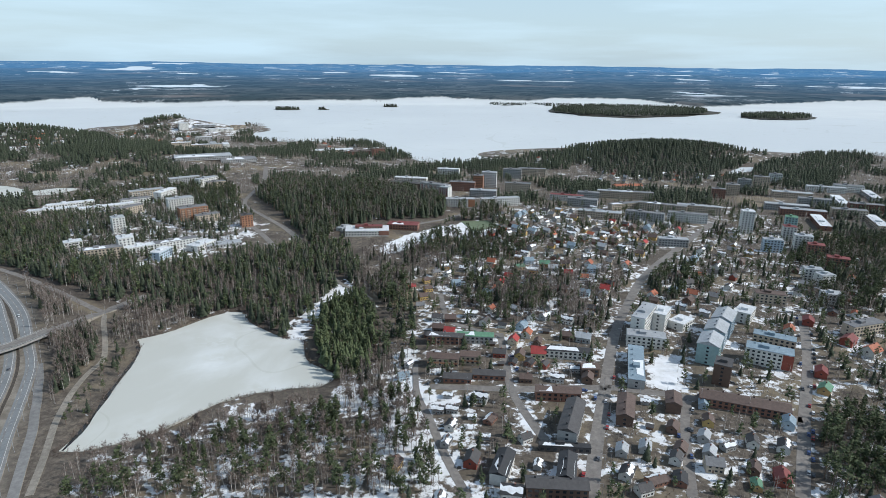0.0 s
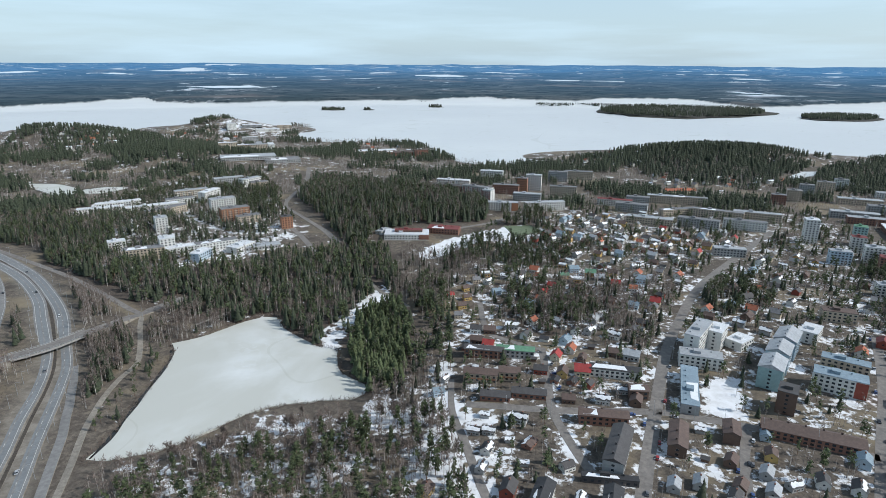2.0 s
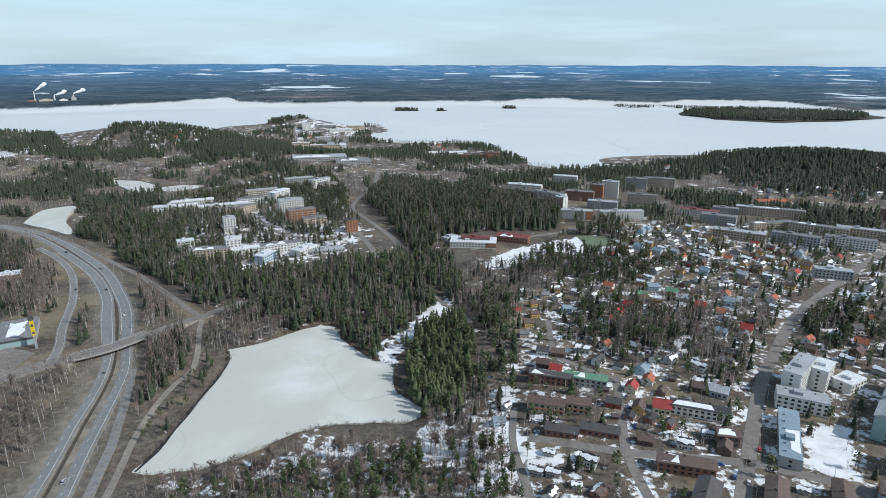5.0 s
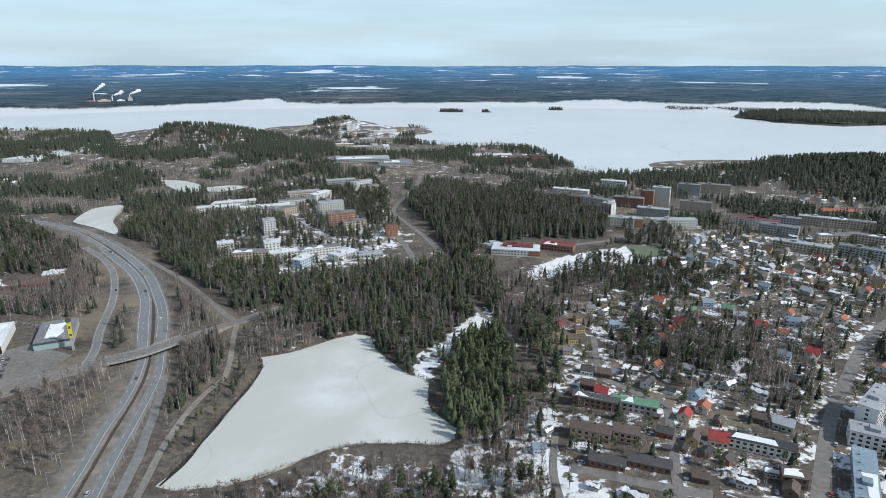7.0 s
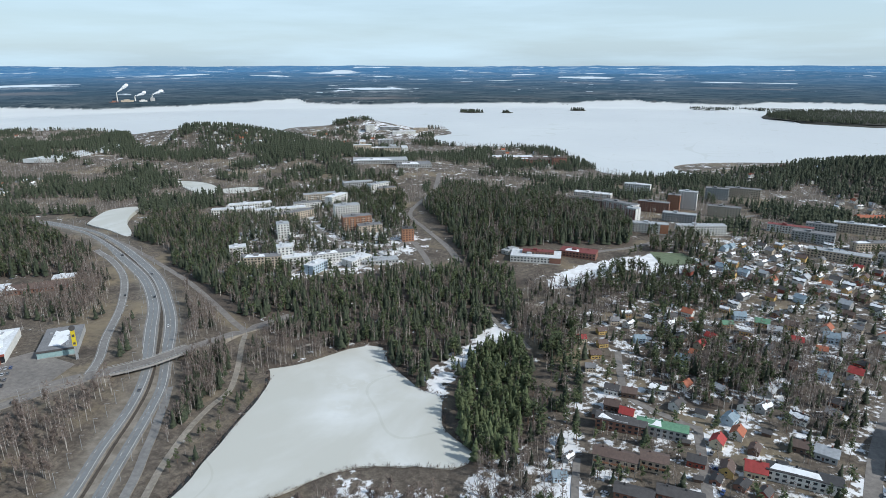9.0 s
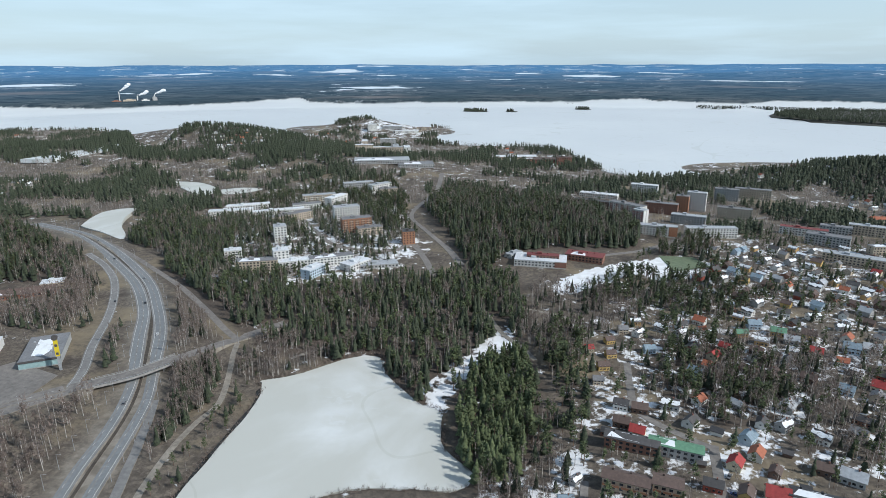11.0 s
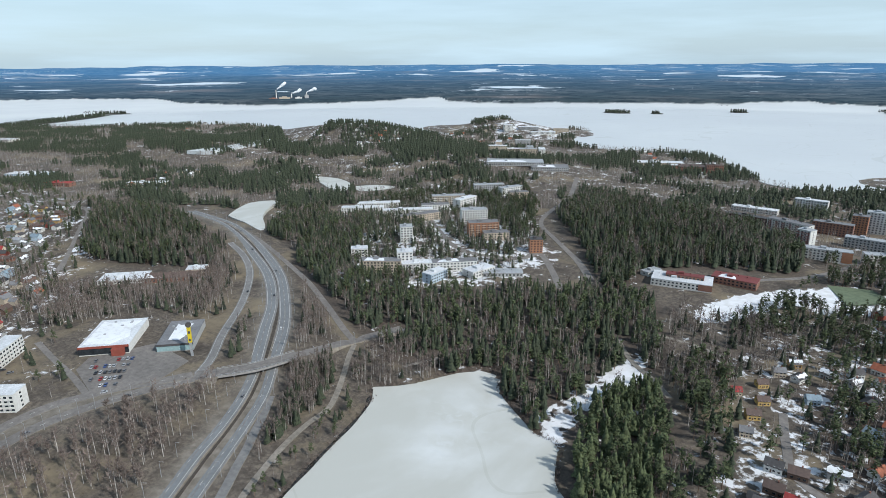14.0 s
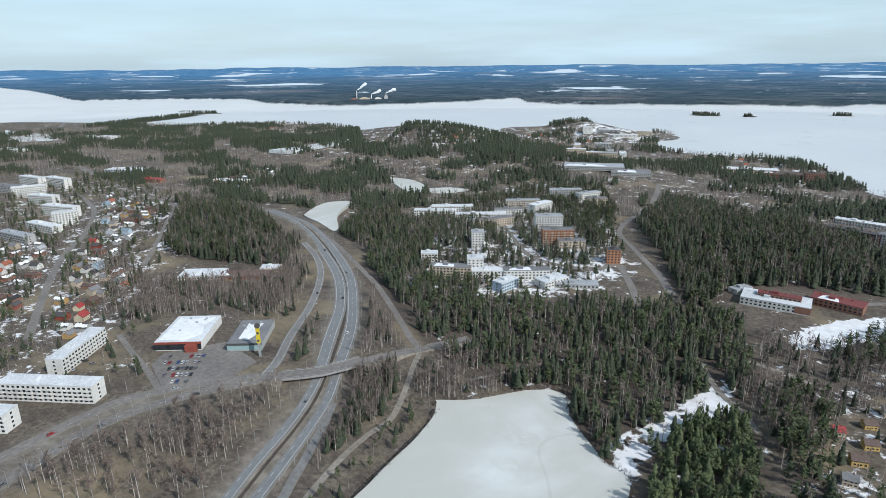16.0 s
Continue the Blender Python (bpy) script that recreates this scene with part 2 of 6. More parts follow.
snow -= 0.30 * zone(motor, 20)
snow = snow + 0.22 * zone([(-345, 245), (-333, 282), (-309, 276), (-317, 257)], 8) + 0.12 * zone([(-783, 1739), (-818, 1849), (-825, 2151), (-701, 2103), (-596, 1879), (-614, 1752)], 25)
verge = np.maximum(zone(C1 + C2[::-1], 13), 0.8 * zone([(-361, 388), (-386, 350), (-404, 310), (-401, 265), (-384, 200), (-360, 200), (-384, 276), (-386, 300), (-376, 340), (-353, 386)], 8))
wood = np.maximum.reduce([zone(w, 10) for w in (WOODS_SOUTH, WOODS_SPRUCE, WOODS_POND, WOODS_TOWN, WOODS_WEST)])
for key, val in (("snow", snow), ("wood", wood), ("verge", verge)):
    at = me.attributes.new(key, "FLOAT", "POINT")
    at.data.foreach_set("value", np.clip(val, 0, 1).astype(np.float32).ravel())

gm = bpy.data.materials.new("spring ground")
gm.use_nodes = True
n, l = gm.node_tree.nodes, gm.node_tree.links
b = n["Principled BSDF"]
b.inputs["Roughness"].default_value = 0.95
tc = n.new("ShaderNodeTexCoord")


def gnoise(scale, detail=6, rough=0.6):
    x = n.new("ShaderNodeTexNoise")
    x.inputs["Scale"].default_value, x.inputs["Detail"].default_value, x.inputs["Roughness"].default_value = scale, detail, rough
    l.new(tc.outputs["Object"], x.inputs["Vector"])
    return x.outputs["Fac"]


def gmix(fac, a, c):
    x = n.new("ShaderNodeMix")
    x.data_type = "RGBA"
    l.new(fac, x.inputs[0])
    for s, v in ((6, a), (7, c)):
        if isinstance(v, tuple):
            x.inputs[s].default_value = (*v, 1)
        else:
            l.new(v, x.inputs[s])
    return x.outputs[2]


def grange(v, a, c, lo=0.0, hi=1.0):
    x = n.new("ShaderNodeMapRange")
    x.inputs["From Min"].default_value, x.inputs["From Max"].default_value = a, c
    x.inputs["To Min"].default_value, x.inputs["To Max"].default_value = lo, hi
    l.new(v, x.inputs["Value"])
    return x.outputs["Result"]


def gmath(op, a, c):
    x = n.new("ShaderNodeMath")
    x.operation = op
    for s, v in ((0, a), (1, c)):
        if isinstance(v, float):
            x.inputs[s].default_value = v
        else:
            l.new(v, x.inputs[s])
    return x.outputs[0]


def gattr(name):
    x = n.new("ShaderNodeAttribute")
    x.attribute_name = name
    return x.outputs["Fac"]


grass = gmix(grange(gnoise(0.045, 8, 0.7), 0.38, 0.62), (0.128, 0.106, 0.084), (0.215, 0.180, 0.140))
grass = gmix(grange(gnoise(0.31, 8, 0.75), 0.42, 0.62), (0.072, 0.059, 0.047), grass)
grass = gmix(grange(gnoise(0.013, 7, 0.65), 0.5, 0.66), grass, (0.225, 0.182, 0.118))
grass = gmix(grange(gnoise(0.027, 8, 0.7), 0.54, 0.66), grass, (0.052, 0.042, 0.034))
soil = gmix(grange(gnoise(0.5, 5), 0.35, 0.65), (0.050, 0.040, 0.032), (0.115, 0.090, 0.070))
base = gmix(gattr("wood"), grass, soil)
tan = gmix(grange(gnoise(0.09, 7, 0.7), 0.4, 0.62), (0.150, 0.130, 0.105), (0.275, 0.250, 0.210))
base = gmix(gmath("MULTIPLY", gattr("verge"), grange(gnoise(0.06, 6, 0.7), 0.3, 0.55, 0.45, 0.95)), base, tan)
sn = gmath("ADD", gmath("MULTIPLY", gnoise(0.045, 7, 0.62), 0.55), gmath("MULTIPLY", gnoise(0.19, 5, 0.6), 0.45))
cover = grange(gmath("ADD", sn, gmath("MULTIPLY", gattr("snow"), 0.42)), 0.655, 0.70)
base = gmix(cover, base, gmix(grange(gnoise(0.12), 0.3, 0.6), (0.62, 0.62, 0.61), (0.80, 0.81, 0.83)))
l.new(base, b.inputs["Base Color"])
me.materials.append(gm)
ground = new("ground", me)
tagged(ground, "brown spring grass and forest floor with patches of old snow", "ground", kind="structure")


# ------------------------------------------------ ice of lake and ponds
def ice_material(name, light, dark, scale, tracks):
    m = bpy.data.materials.new(name)
    m.use_nodes = True
    n, l = m.node_tree.nodes, m.node_tree.links
    b = n["Principled BSDF"]
    b.inputs["Roughness"].default_value = 0.55
    tc = n.new("ShaderNodeTexCoord")
    prev = None
    for sc, lo, hi, col in ((scale, 0.36, 0.62, dark), (scale * 6, 0.25, 0.5, tuple(c * 0.93 for c in light)), (scale * 0.3, 0.40, 0.66, tuple(c * 0.96 for c in dark))):
        a = n.new("ShaderNodeTexNoise")
        a.inputs["Scale"].default_value, a.inputs["Detail"].default_value = sc, 6
        a.inputs["Distortion"].default_value = tracks
        l.new(tc.outputs["Object"], a.inputs["Vector"])
        r = n.new("ShaderNodeMapRange")
        r.inputs["From Min"].default_value, r.inputs["From Max"].default_value = lo, hi
        l.new(a.outputs["Fac"], r.inputs["Value"])
        x = n.new("ShaderNodeMix")
        x.data_type = "RGBA"
        l.new(r.outputs["Result"], x.inputs[0])
        x.inputs[6].default_value = (*col, 1)
        if prev is None:
            x.inputs[7].default_value = (*light, 1)
        else:
            l.new(prev, x.inputs[7])
        prev = x.outputs[2]
    for sc, wd, dim in ((0.004, 0.0025, 0.92), (0.007, 0.0025, 0.93)):
        a = n.new("ShaderNodeTexNoise")
        a.inputs["Scale"].default_value, a.inputs["Detail"].default_value = sc, 1
        l.new(tc.outputs["Object"], a.inputs["Vector"])
        c = n.new("ShaderNodeMath")
        c.operation = "COMPARE"
        c.inputs[1].default_value, c.inputs[2].default_value = 0.5, wd
        l.new(a.outputs["Fac"], c.inputs[0])
        x = n.new("ShaderNodeMix")
        x.data_type, x.blend_type = "RGBA", "MULTIPLY"
        l.new(c.outputs[0], x.inputs[0])
        l.new(prev, x.inputs[6])
        x.inputs[7].default_value = (dim, dim, dim * 0.98, 1)
        prev = x.outputs[2]
    l.new(prev, b.inputs["Base Color"])
    return m


ICE = ice_material("wet pond ice", (0.70, 0.715, 0.70), (0.54, 0.54, 0.49), 0.016, 1.8)
LAKE_ICE = ice_material("snowy lake ice", (0.66, 0.69, 0.69), (0.61, 0.64, 0.65), 0.003, 0.4)


def sheet(name, outline, z, mat, label, thick=0.4, category="water"):
    bm = bmesh.new()
    vs = [bm.verts.new((x, y, z)) for x, y in outline]
    bm.faces.new(vs)
    bmesh.ops.recalc_face_normals(bm, faces=bm.faces)
    if bm.faces[:][0].normal.z < 0:
        bmesh.ops.reverse_faces(bm, faces=bm.faces[:])
    bmesh.ops.triangulate(bm, faces=bm.faces[:])
    rim = [e for e in bm.edges if e.is_boundary]
    low = bmesh.ops.extrude_edge_only(bm, edges=rim)
    for v in low["geom"]:
        if isinstance(v, bmesh.types.BMVert):
            v.co.z -= thick
    me = bpy.data.meshes.new(name)
    bm.to_mesh(me)
    bm.free()
    me.materials.append(mat)
    ob = new(name, me)
    block_poly(outline)
    return tagged(ob, label, category, kind="structure")


sheet("pond", POND[:-1], -8.0, ICE, "frozen pond with wet grey-white ice", 1.5)
sheet("water", POND_B, max(gz(x, y) for x, y in POND_B) + 0.4, ICE, "small frozen bay beside the motorway", 6.0)
sheet("water", POND_C, max(gz(x, y) for x, y in POND_C) + 0.4, ICE, "frozen pond between woods", 6.0)
sheet("water", POND_D, max(gz(x, y) for x, y in POND_D) + 0.4, ICE, "narrow frozen pond among dark woods", 6.0)
for bay, words in (([(-1211, 1033), (-1212, 1066), (-1203, 1145), (-1216, 1211), (-1205, 1281), (-1157, 1215), (-1147, 1133), (-1159, 1057)], "narrow snowy bay among the houses"), ([(-2554, 920), (-2451, 920), (-2160, 949), (-2056, 893), (-2110, 808), (-2139, 789)], "frozen bay beside the western road")):
    bay = resample(bay + bay[:1], 12)[:-1]
    sheet("water", bay, max(gz(x, y) for x, y in bay) + 0.4, LAKE_ICE, words, 8.0)
SHORE = np.vstack([resample(LAKE_LAND_W, 25)[::-1], resample(LAKE_LAND, 25)[1:]])
far_arc = [(3130 * math.sin(a), 84 + 3130 * math.cos(a)) for a in np.linspace(radians(66), radians(-80), 60)]
sheet("lake", np.vstack([SHORE, [(1900, 1610), (2500, 1480)], far_arc]), 1.2, LAKE_ICE, "wide frozen lake covered with white snow", 3.0)


# ------------------------------------------------ the far country to the horizon
# the far shore, a ragged line of bays and headlands
FAR_SHORE = [(-8000, 1500), (-7966, 2622), (-6000, 2300), (-4262, 1856), (-3769, 2336), (-3500, 2430), (-3284, 2461), (-2937, 2306), (-2606, 2326), (-2349, 2402), (-2229, 2635), (-2064, 2861), (-1965, 3310), (-1900, 3330), (-1710, 3060), (-1369, 2990), (-949, 3281),
             (-420, 3400), (-262, 3580), (-178, 3711), (-12, 3832), (60, 3640), (217, 3583), (501, 3525), (672, 3772), (975, 3825), (1130, 3740), (1259, 3107), (1645, 3326), (2087, 3578), (2669, 3880), (3300, 3700)]
RIN, ROUT, CY = 3060.0, 4840.0, 84.0
ang = np.unique(np.concatenate([np.linspace(radians(-88), radians(46), 560), np.linspace(radians(46), radians(272), 60)]))[:-1]
na, nr = len(ang), 125
A, U = np.meshgrid(ang, np.linspace(0, 1, nr), indexing="ij")
fs_a = np.array([math.atan2(x, y - CY) for x, y in FAR_SHORE])
fs_r = np.array([math.hypot(x, y - CY) for x, y in FAR_SHORE])
rag = np.array([noise.fractal(Vector((36 * math.sin(a), 36 * math.cos(a), 5.0)), 0.8, 2.0, 4) for a in ang])
SHORE_R = (np.interp(ang, fs_a, fs_r) + 90 * rag)[:, None] + 0 * U
R = RIN + (ROUT - RIN) * U ** 1.3
true_d = RIN * np.exp((R - RIN) / (ROUT - RIN) * np.log(36000 / RIN))
Z = 0.9 + 207.1 * (1 - R / true_d)
TX, TY = true_d * np.sin(A), true_d * np.cos(A)
hill = np.zeros(A.shape)
for i in range(na):
    for j in range(nr):
        p = Vector((TX[i, j] / 3600, TY[i, j] / 3600, 0.3))
        hill[i, j] = noise.fractal(p, 1.0, 2.0, 3) * 0.8 + 0.15
edge = smooth(0, 70, true_d - SHORE_R)
Z = Z + np.maximum(hill, 0) * 125 * (R / true_d) * smooth(0, 9000, true_d - SHORE_R) + 17 * edge * (R / true_d)
fx, fy = R * np.sin(A), CY + R * np.cos(A)
ids = np.arange(na * nr).reshape(na, nr)
nxt = np.roll(ids, -1, 0)
quads = np.stack([ids[:, :-1], ids[:, 1:], nxt[:, 1:], nxt[:, :-1]], -1).reshape(-1, 4)
me = bpy.data.meshes.new("backdrop")
me.from_pydata(np.stack([fx, fy, Z], -1).reshape(-1, 3).tolist(), [], quads.tolist())
for p in me.polygons:
    p.use_smooth = True
at = me.attributes.new("true_place", "FLOAT_VECTOR", "POINT")
at.data.foreach_set("vector", np.stack([TX, TY, true_d], -1).astype(np.float32).ravel())
at = me.attributes.new("shore", "FLOAT", "POINT")
at.data.foreach_set("value", (true_d - SHORE_R).astype(np.float32).ravel())
fm = bpy.data.materials.new("haze-tinted distant forest and lakes")
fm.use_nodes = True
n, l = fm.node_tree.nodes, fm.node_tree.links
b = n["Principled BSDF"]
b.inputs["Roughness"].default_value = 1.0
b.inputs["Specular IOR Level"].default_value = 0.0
ta = n.new("ShaderNodeAttribute")
ta.attribute_name = "true_place"
sep = n.new("ShaderNodeSeparateXYZ")
l.new(ta.outputs["Vector"], sep.inputs[0])
com = n.new("ShaderNodeCombineXYZ")
l.new(sep.outputs[0], com.inputs[0])
l.new(sep.outputs[1], com.inputs[1])


class _Flat:
    outputs = {"Object": com.outputs[0]}


tc = _Flat
# aerial haze is put into the woods' colour, bluer with true distance
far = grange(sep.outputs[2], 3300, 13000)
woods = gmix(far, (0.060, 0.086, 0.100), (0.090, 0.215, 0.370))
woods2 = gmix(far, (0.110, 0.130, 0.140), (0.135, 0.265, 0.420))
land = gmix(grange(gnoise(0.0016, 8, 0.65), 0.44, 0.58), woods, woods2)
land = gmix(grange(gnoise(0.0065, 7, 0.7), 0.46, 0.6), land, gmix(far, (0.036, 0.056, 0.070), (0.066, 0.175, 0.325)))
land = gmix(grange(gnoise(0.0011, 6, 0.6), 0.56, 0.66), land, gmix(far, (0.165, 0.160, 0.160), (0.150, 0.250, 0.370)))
# snow spots and far lakes get a bluish haze tint in their colour too
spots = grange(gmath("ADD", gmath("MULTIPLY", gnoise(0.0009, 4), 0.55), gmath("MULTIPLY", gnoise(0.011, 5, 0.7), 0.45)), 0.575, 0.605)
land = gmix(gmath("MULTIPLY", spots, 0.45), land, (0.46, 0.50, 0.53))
behind = grange(gattr("shore"), 700, 1000)
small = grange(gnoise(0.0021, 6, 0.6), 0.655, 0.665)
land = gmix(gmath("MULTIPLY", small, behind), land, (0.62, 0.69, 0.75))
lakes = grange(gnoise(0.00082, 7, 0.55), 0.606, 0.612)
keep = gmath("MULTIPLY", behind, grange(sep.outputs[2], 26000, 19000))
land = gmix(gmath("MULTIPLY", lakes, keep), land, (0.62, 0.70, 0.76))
shore_ice = gmix(grange(gnoise(0.003, 6), 0.36, 0.62), (0.61, 0.64, 0.65), (0.66, 0.69, 0.69))
land = gmix(grange(gattr("shore"), 5, 35), shore_ice, land)
level = n.new("ShaderNodeCombineXYZ")
level.inputs[2].default_value = 1.0
l.new(level.outputs[0], b.inputs["Normal"])
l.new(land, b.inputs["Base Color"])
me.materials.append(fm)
tagged(new("backdrop", me), "distant forests, hills and frozen lakes up to the horizon, coloured with blue haze", "landscape", kind="structure")


# ------------------------------------------------ roads
def strip(line, width, lift, z=None):
    """Vertices and faces of a ribbon along a line; z: heights, else the ground's."""
    p = np.array(line, float)
    d = np.gradient(p, axis=0)
    d /= np.linalg.norm(d, axis=1)[:, None] + 1e-9
    nrm = np.stack([-d[:, 1], d[:, 0]], 1)
    a, c = p + nrm * width / 2, p - nrm * width / 2
    zz = np.array([gz(x, y) for x, y in p]) if z is None else np.asarray(z)
    return a, c, zz + lift


def road(name, points, width, mat, label, lift=0.12, heights=None, deep=0.5, lines=(), category="road", clear=1.5, step=6.0, lanes=()):
    line = resample(points, step)
    z = None
    if heights is not None:
        s = np.linspace(0, len(points) - 1, 50)
        hp = np.interp(s, range(len(points)), heights)
        cum = np.r_[0, np.cumsum(np.linalg.norm(np.diff(np.array(points, float), axis=0), axis=1))]
        ll = np.r_[0, np.cumsum(np.linalg.norm(np.diff(line, axis=0), axis=1))]
        z = np.interp(ll / ll[-1], np.interp(s, range(len(points)), cum / cum[-1]), hp)
    a, c, zz = strip(line, width, lift, z)
    k = len(line)
    v = [(*a[i], zz[i]) for i in range(k)] + [(*c[i], zz[i]) for i in range(k)]
    out = deep * 1.6
    d = (a - c) / width
    v += [(*(a[i] + d[i] * (0.2 if z is None else max(0.2, (zz[i] - gz(*a[i])) * 1.6))), (zz[i] - deep) if z is None else min(zz[i] - deep, gz(*a[i]) - 0.3)) for i in range(k)]
    v += [(*(c[i] - d[i] * (0.2 if z is None else max(0.2, (zz[i] - gz(*c[i])) * 1.6))), (zz[i] - deep) if z is None else min(zz[i] - deep, gz(*c[i]) - 0.3)) for i in range(k)]
    f, idx = [], []
    for i in range(k - 1):
        f += [(i + k, i + k + 1, i + 1, i), (i, i + 1, i + 2 * k + 1, i + 2 * k), (i + 3 * k, i + 3 * k + 1, i + k + 1, i + k)]
        idx += [0, 1, 1]
    ob = mesh_object(name, v, f, [mat, VERGE], index=idx)
    tagged(ob, label, category, kind="structure")
    for off, wd, dash in (*((o, 2.7, None) for o in lanes), *lines):
        mv, mf = [], []
        nrm = (a - c) / width
        fine = resample(points, 3.0)
        aa, cc, z2 = strip(fine, width, lift, None if z is None else np.interp(np.linspace(0, 1, len(fine)), np.linspace(0, 1, k), z))
        mid, nn = (aa + cc) / 2, (aa - cc) / width
        for i in range(len(fine) - 1):
            if dash and i % 4:
                continue
            q = len(mv)
            for s0, s1 in ((i, -1), (i + 1, -1), (i + 1, 1), (i, 1)):
                pt = mid[s0] + nn[s0] * (off + s1 * wd / 2)
                mv.append((*pt, z2[s0] + (0.015 if dash is None else 0.03)))
            mf.append((q, q + 1, q + 2, q + 3))
        if dash is None:
            mesh_object("lane", mv, mf, [TRACK], ob, label="worn blue-grey driving lane")
        else:
            mesh_object("lane_marking", mv, mf, [PAINT_LINE], ob, label="white painted line")["kind"] = "stuff"
    for x, y in resample(points, 2.0):
        block(x, y, width / 2 + clear)
    return ob


VERGE = material("dry verge grass", (0.26, 0.23, 0.185), (0.17, 0.145, 0.115), 0.35, 0.95, coarse=0.15)
MAIN_U = [(-384, 205), (-396, 241), (-400, 271), (-403, 292), (-402, 313), (-395, 330), (-386, 348), (-371, 368), (-360, 386)]
MAIN_L = [(-360, 200), (-370, 233), (-376, 252), (-383, 276), (-385, 298), (-382, 318), (-376, 337), (-367, 359), (-354, 384)]
TRACK = material("worn blue-grey lane", (0.21, 0.222, 0.228), (0.165, 0.175, 0.18), 0.5, 0.85, coarse=0.1)
MARKS = ((4.0, 0.3, False), (0.2, 0.25, True), (-3.6, 0.3, False))
LANES = (2.1, -1.7)
MEDIAN = material("dark median soil", (0.085, 0.07, 0.055), (0.045, 0.037, 0.03), 0.5, 0.95, coarse=0.15)
road("median", [((a[0] + c[0]) / 2, (a[1] + c[1]) / 2) for a, c in zip(C1, C2)], 2.6, MEDIAN, "dark soil strip between the motorway carriageways", 0.06, clear=1, category="verge")
road("road", C1, 10.8, ASPHALT, "grey asphalt motorway carriageway with painted lanes", lines=MARKS, clear=4, lanes=LANES)
road("road", C2, 10.8, ASPHALT, "grey asphalt motorway carriageway with painted lanes", lines=MARKS, clear=4, lanes=LANES)
road("road", [(-357, 389), (-369, 410), (-393, 440), (-423, 483), (-449, 515), (-476, 544), (-501, 566), (-535, 588), (-575, 606)], 7.5, ASPHALT, "grey asphalt slip road", 0.16, lines=((2.7, 0.2, False), (-2.7, 0.2, False)), clear=3)
road("road", [(-298, 488), (-318, 499), (-365, 531), (-419, 566), (-488, 602), (-554, 633), (-610, 655)], 5.5, STREET, "pale dusty slip road beside the woods", 0.16, clear=2)
road("road", [(-216, 250), (-236, 290), (-249, 317), (-260, 336), (-268, 351), (-276, 364), (-284, 378), (-297, 398)], 5.5, ASPHALT, "grey asphalt motorway ramp", 0.2, clear=3)
road("road", [(-294, 483), (-287, 468), (-276, 449), (-264, 427), (-256, 408), (-256, 389), (-253, 367), (-248, 348), (-240, 324), (-226, 292), (-212, 258)], 4.0, GRAVEL, "pale cycle path beside the pond", 0.14)
road("road", MAIN_U, 9.5, STREET, "dusty main street carriageway", 0.14, lines=((0, 0.2, True),), clear=3)
road("road", MAIN_L, 9.5, STREET, "dusty main street carriageway", 0.14, lines=((0, 0.2, True),), clear=3)
road("road", [(-366, 374), (-357, 385), (-350, 391), (-342, 396)], 13, STREET, "asphalt road leading onto the motorway bridge", 0.18, heights=(-2.4, -1.2, 0.0, 1.0), clear=3)
road("road", [(-315, 440), (-308, 465), (-299, 487), (-276, 523)], 10.0, STREET, "asphalt road on an embankment behind the bridge", 0.18, heights=(1.0, -1.5, -3.0, -1.0), clear=3)
road("road", [(-361, 1216), (-324, 1069), (-308, 942), (-292, 869), (-249, 808), (-205, 752), (-176, 706)], 8, STREET, "winding street through the woods", 0.12)
road("road", [(-439, 830), (-388, 769), (-348, 728), (-310, 715), (-263, 727), (-250, 754), (-223, 719), (-193, 668)], 7, STREET, "street through the suburb", 0.12)
road("road", [(-1322, 686), (-1683, 774), (-2026, 889), (-2502, 1079), (-3041, 1337)], 14, STREET, "distant wide road", 0.3)
road("road", [(-244, 478), (-227, 503), (-212, 526), (-193, 524)], 3, GRAVEL, "path along the pond's far shore", 0.14)
road("road", [(-92, 611), (-65, 606), (-40, 596)], 4, GRAVEL, "gravel track below the school", 0.14)
for pts, w in (([(-1201, 596), (-1002, 550), (-857, 477), (-783, 425), (-709, 383), (-632, 345), (-558, 310)], 7), ([(-1107, 604), (-1054, 640), (-935, 635), (-846, 596), (-737, 516), (-667, 459)], 7), ([(-507, 358), (-467, 349), (-431, 342), (-397, 333)], 4.5), ([(76, 254), (91, 303), (111, 363), (137, 439), (156, 484)], 8), ([(-8, 365), (45, 360), (109, 363), (133, 359), (170, 349), (224, 326)], 7), ([(128, 255), (147, 315), (161, 348)], 5.5), ([(184, 255), (227, 329), (272, 404), (316, 488)], 7), ([(47, 447), (47, 399), (47, 359), (54, 326), (62, 300), (68, 297)], 5.5), ([(14, 253), (3, 286), (-7, 324), (-16, 358), (-19, 398)], 5.0), ([(156, 484), (208, 587), (281, 689), (373, 811)], 8), ([(-2, 534), (1, 499), (8, 469), (40, 447), (49, 445)], 5), ([(-34, 780), (20, 829), (97, 962), (172, 1035)], 8)):
    road("road", pts, w, STREET, "dusty grey town street after winter", 0.12)
road("road", [(-118, 590), (-108, 572), (-95, 554), (-80, 540), (-66, 522)], 4, GRAVEL, "gravel path through the wood", 0.12)


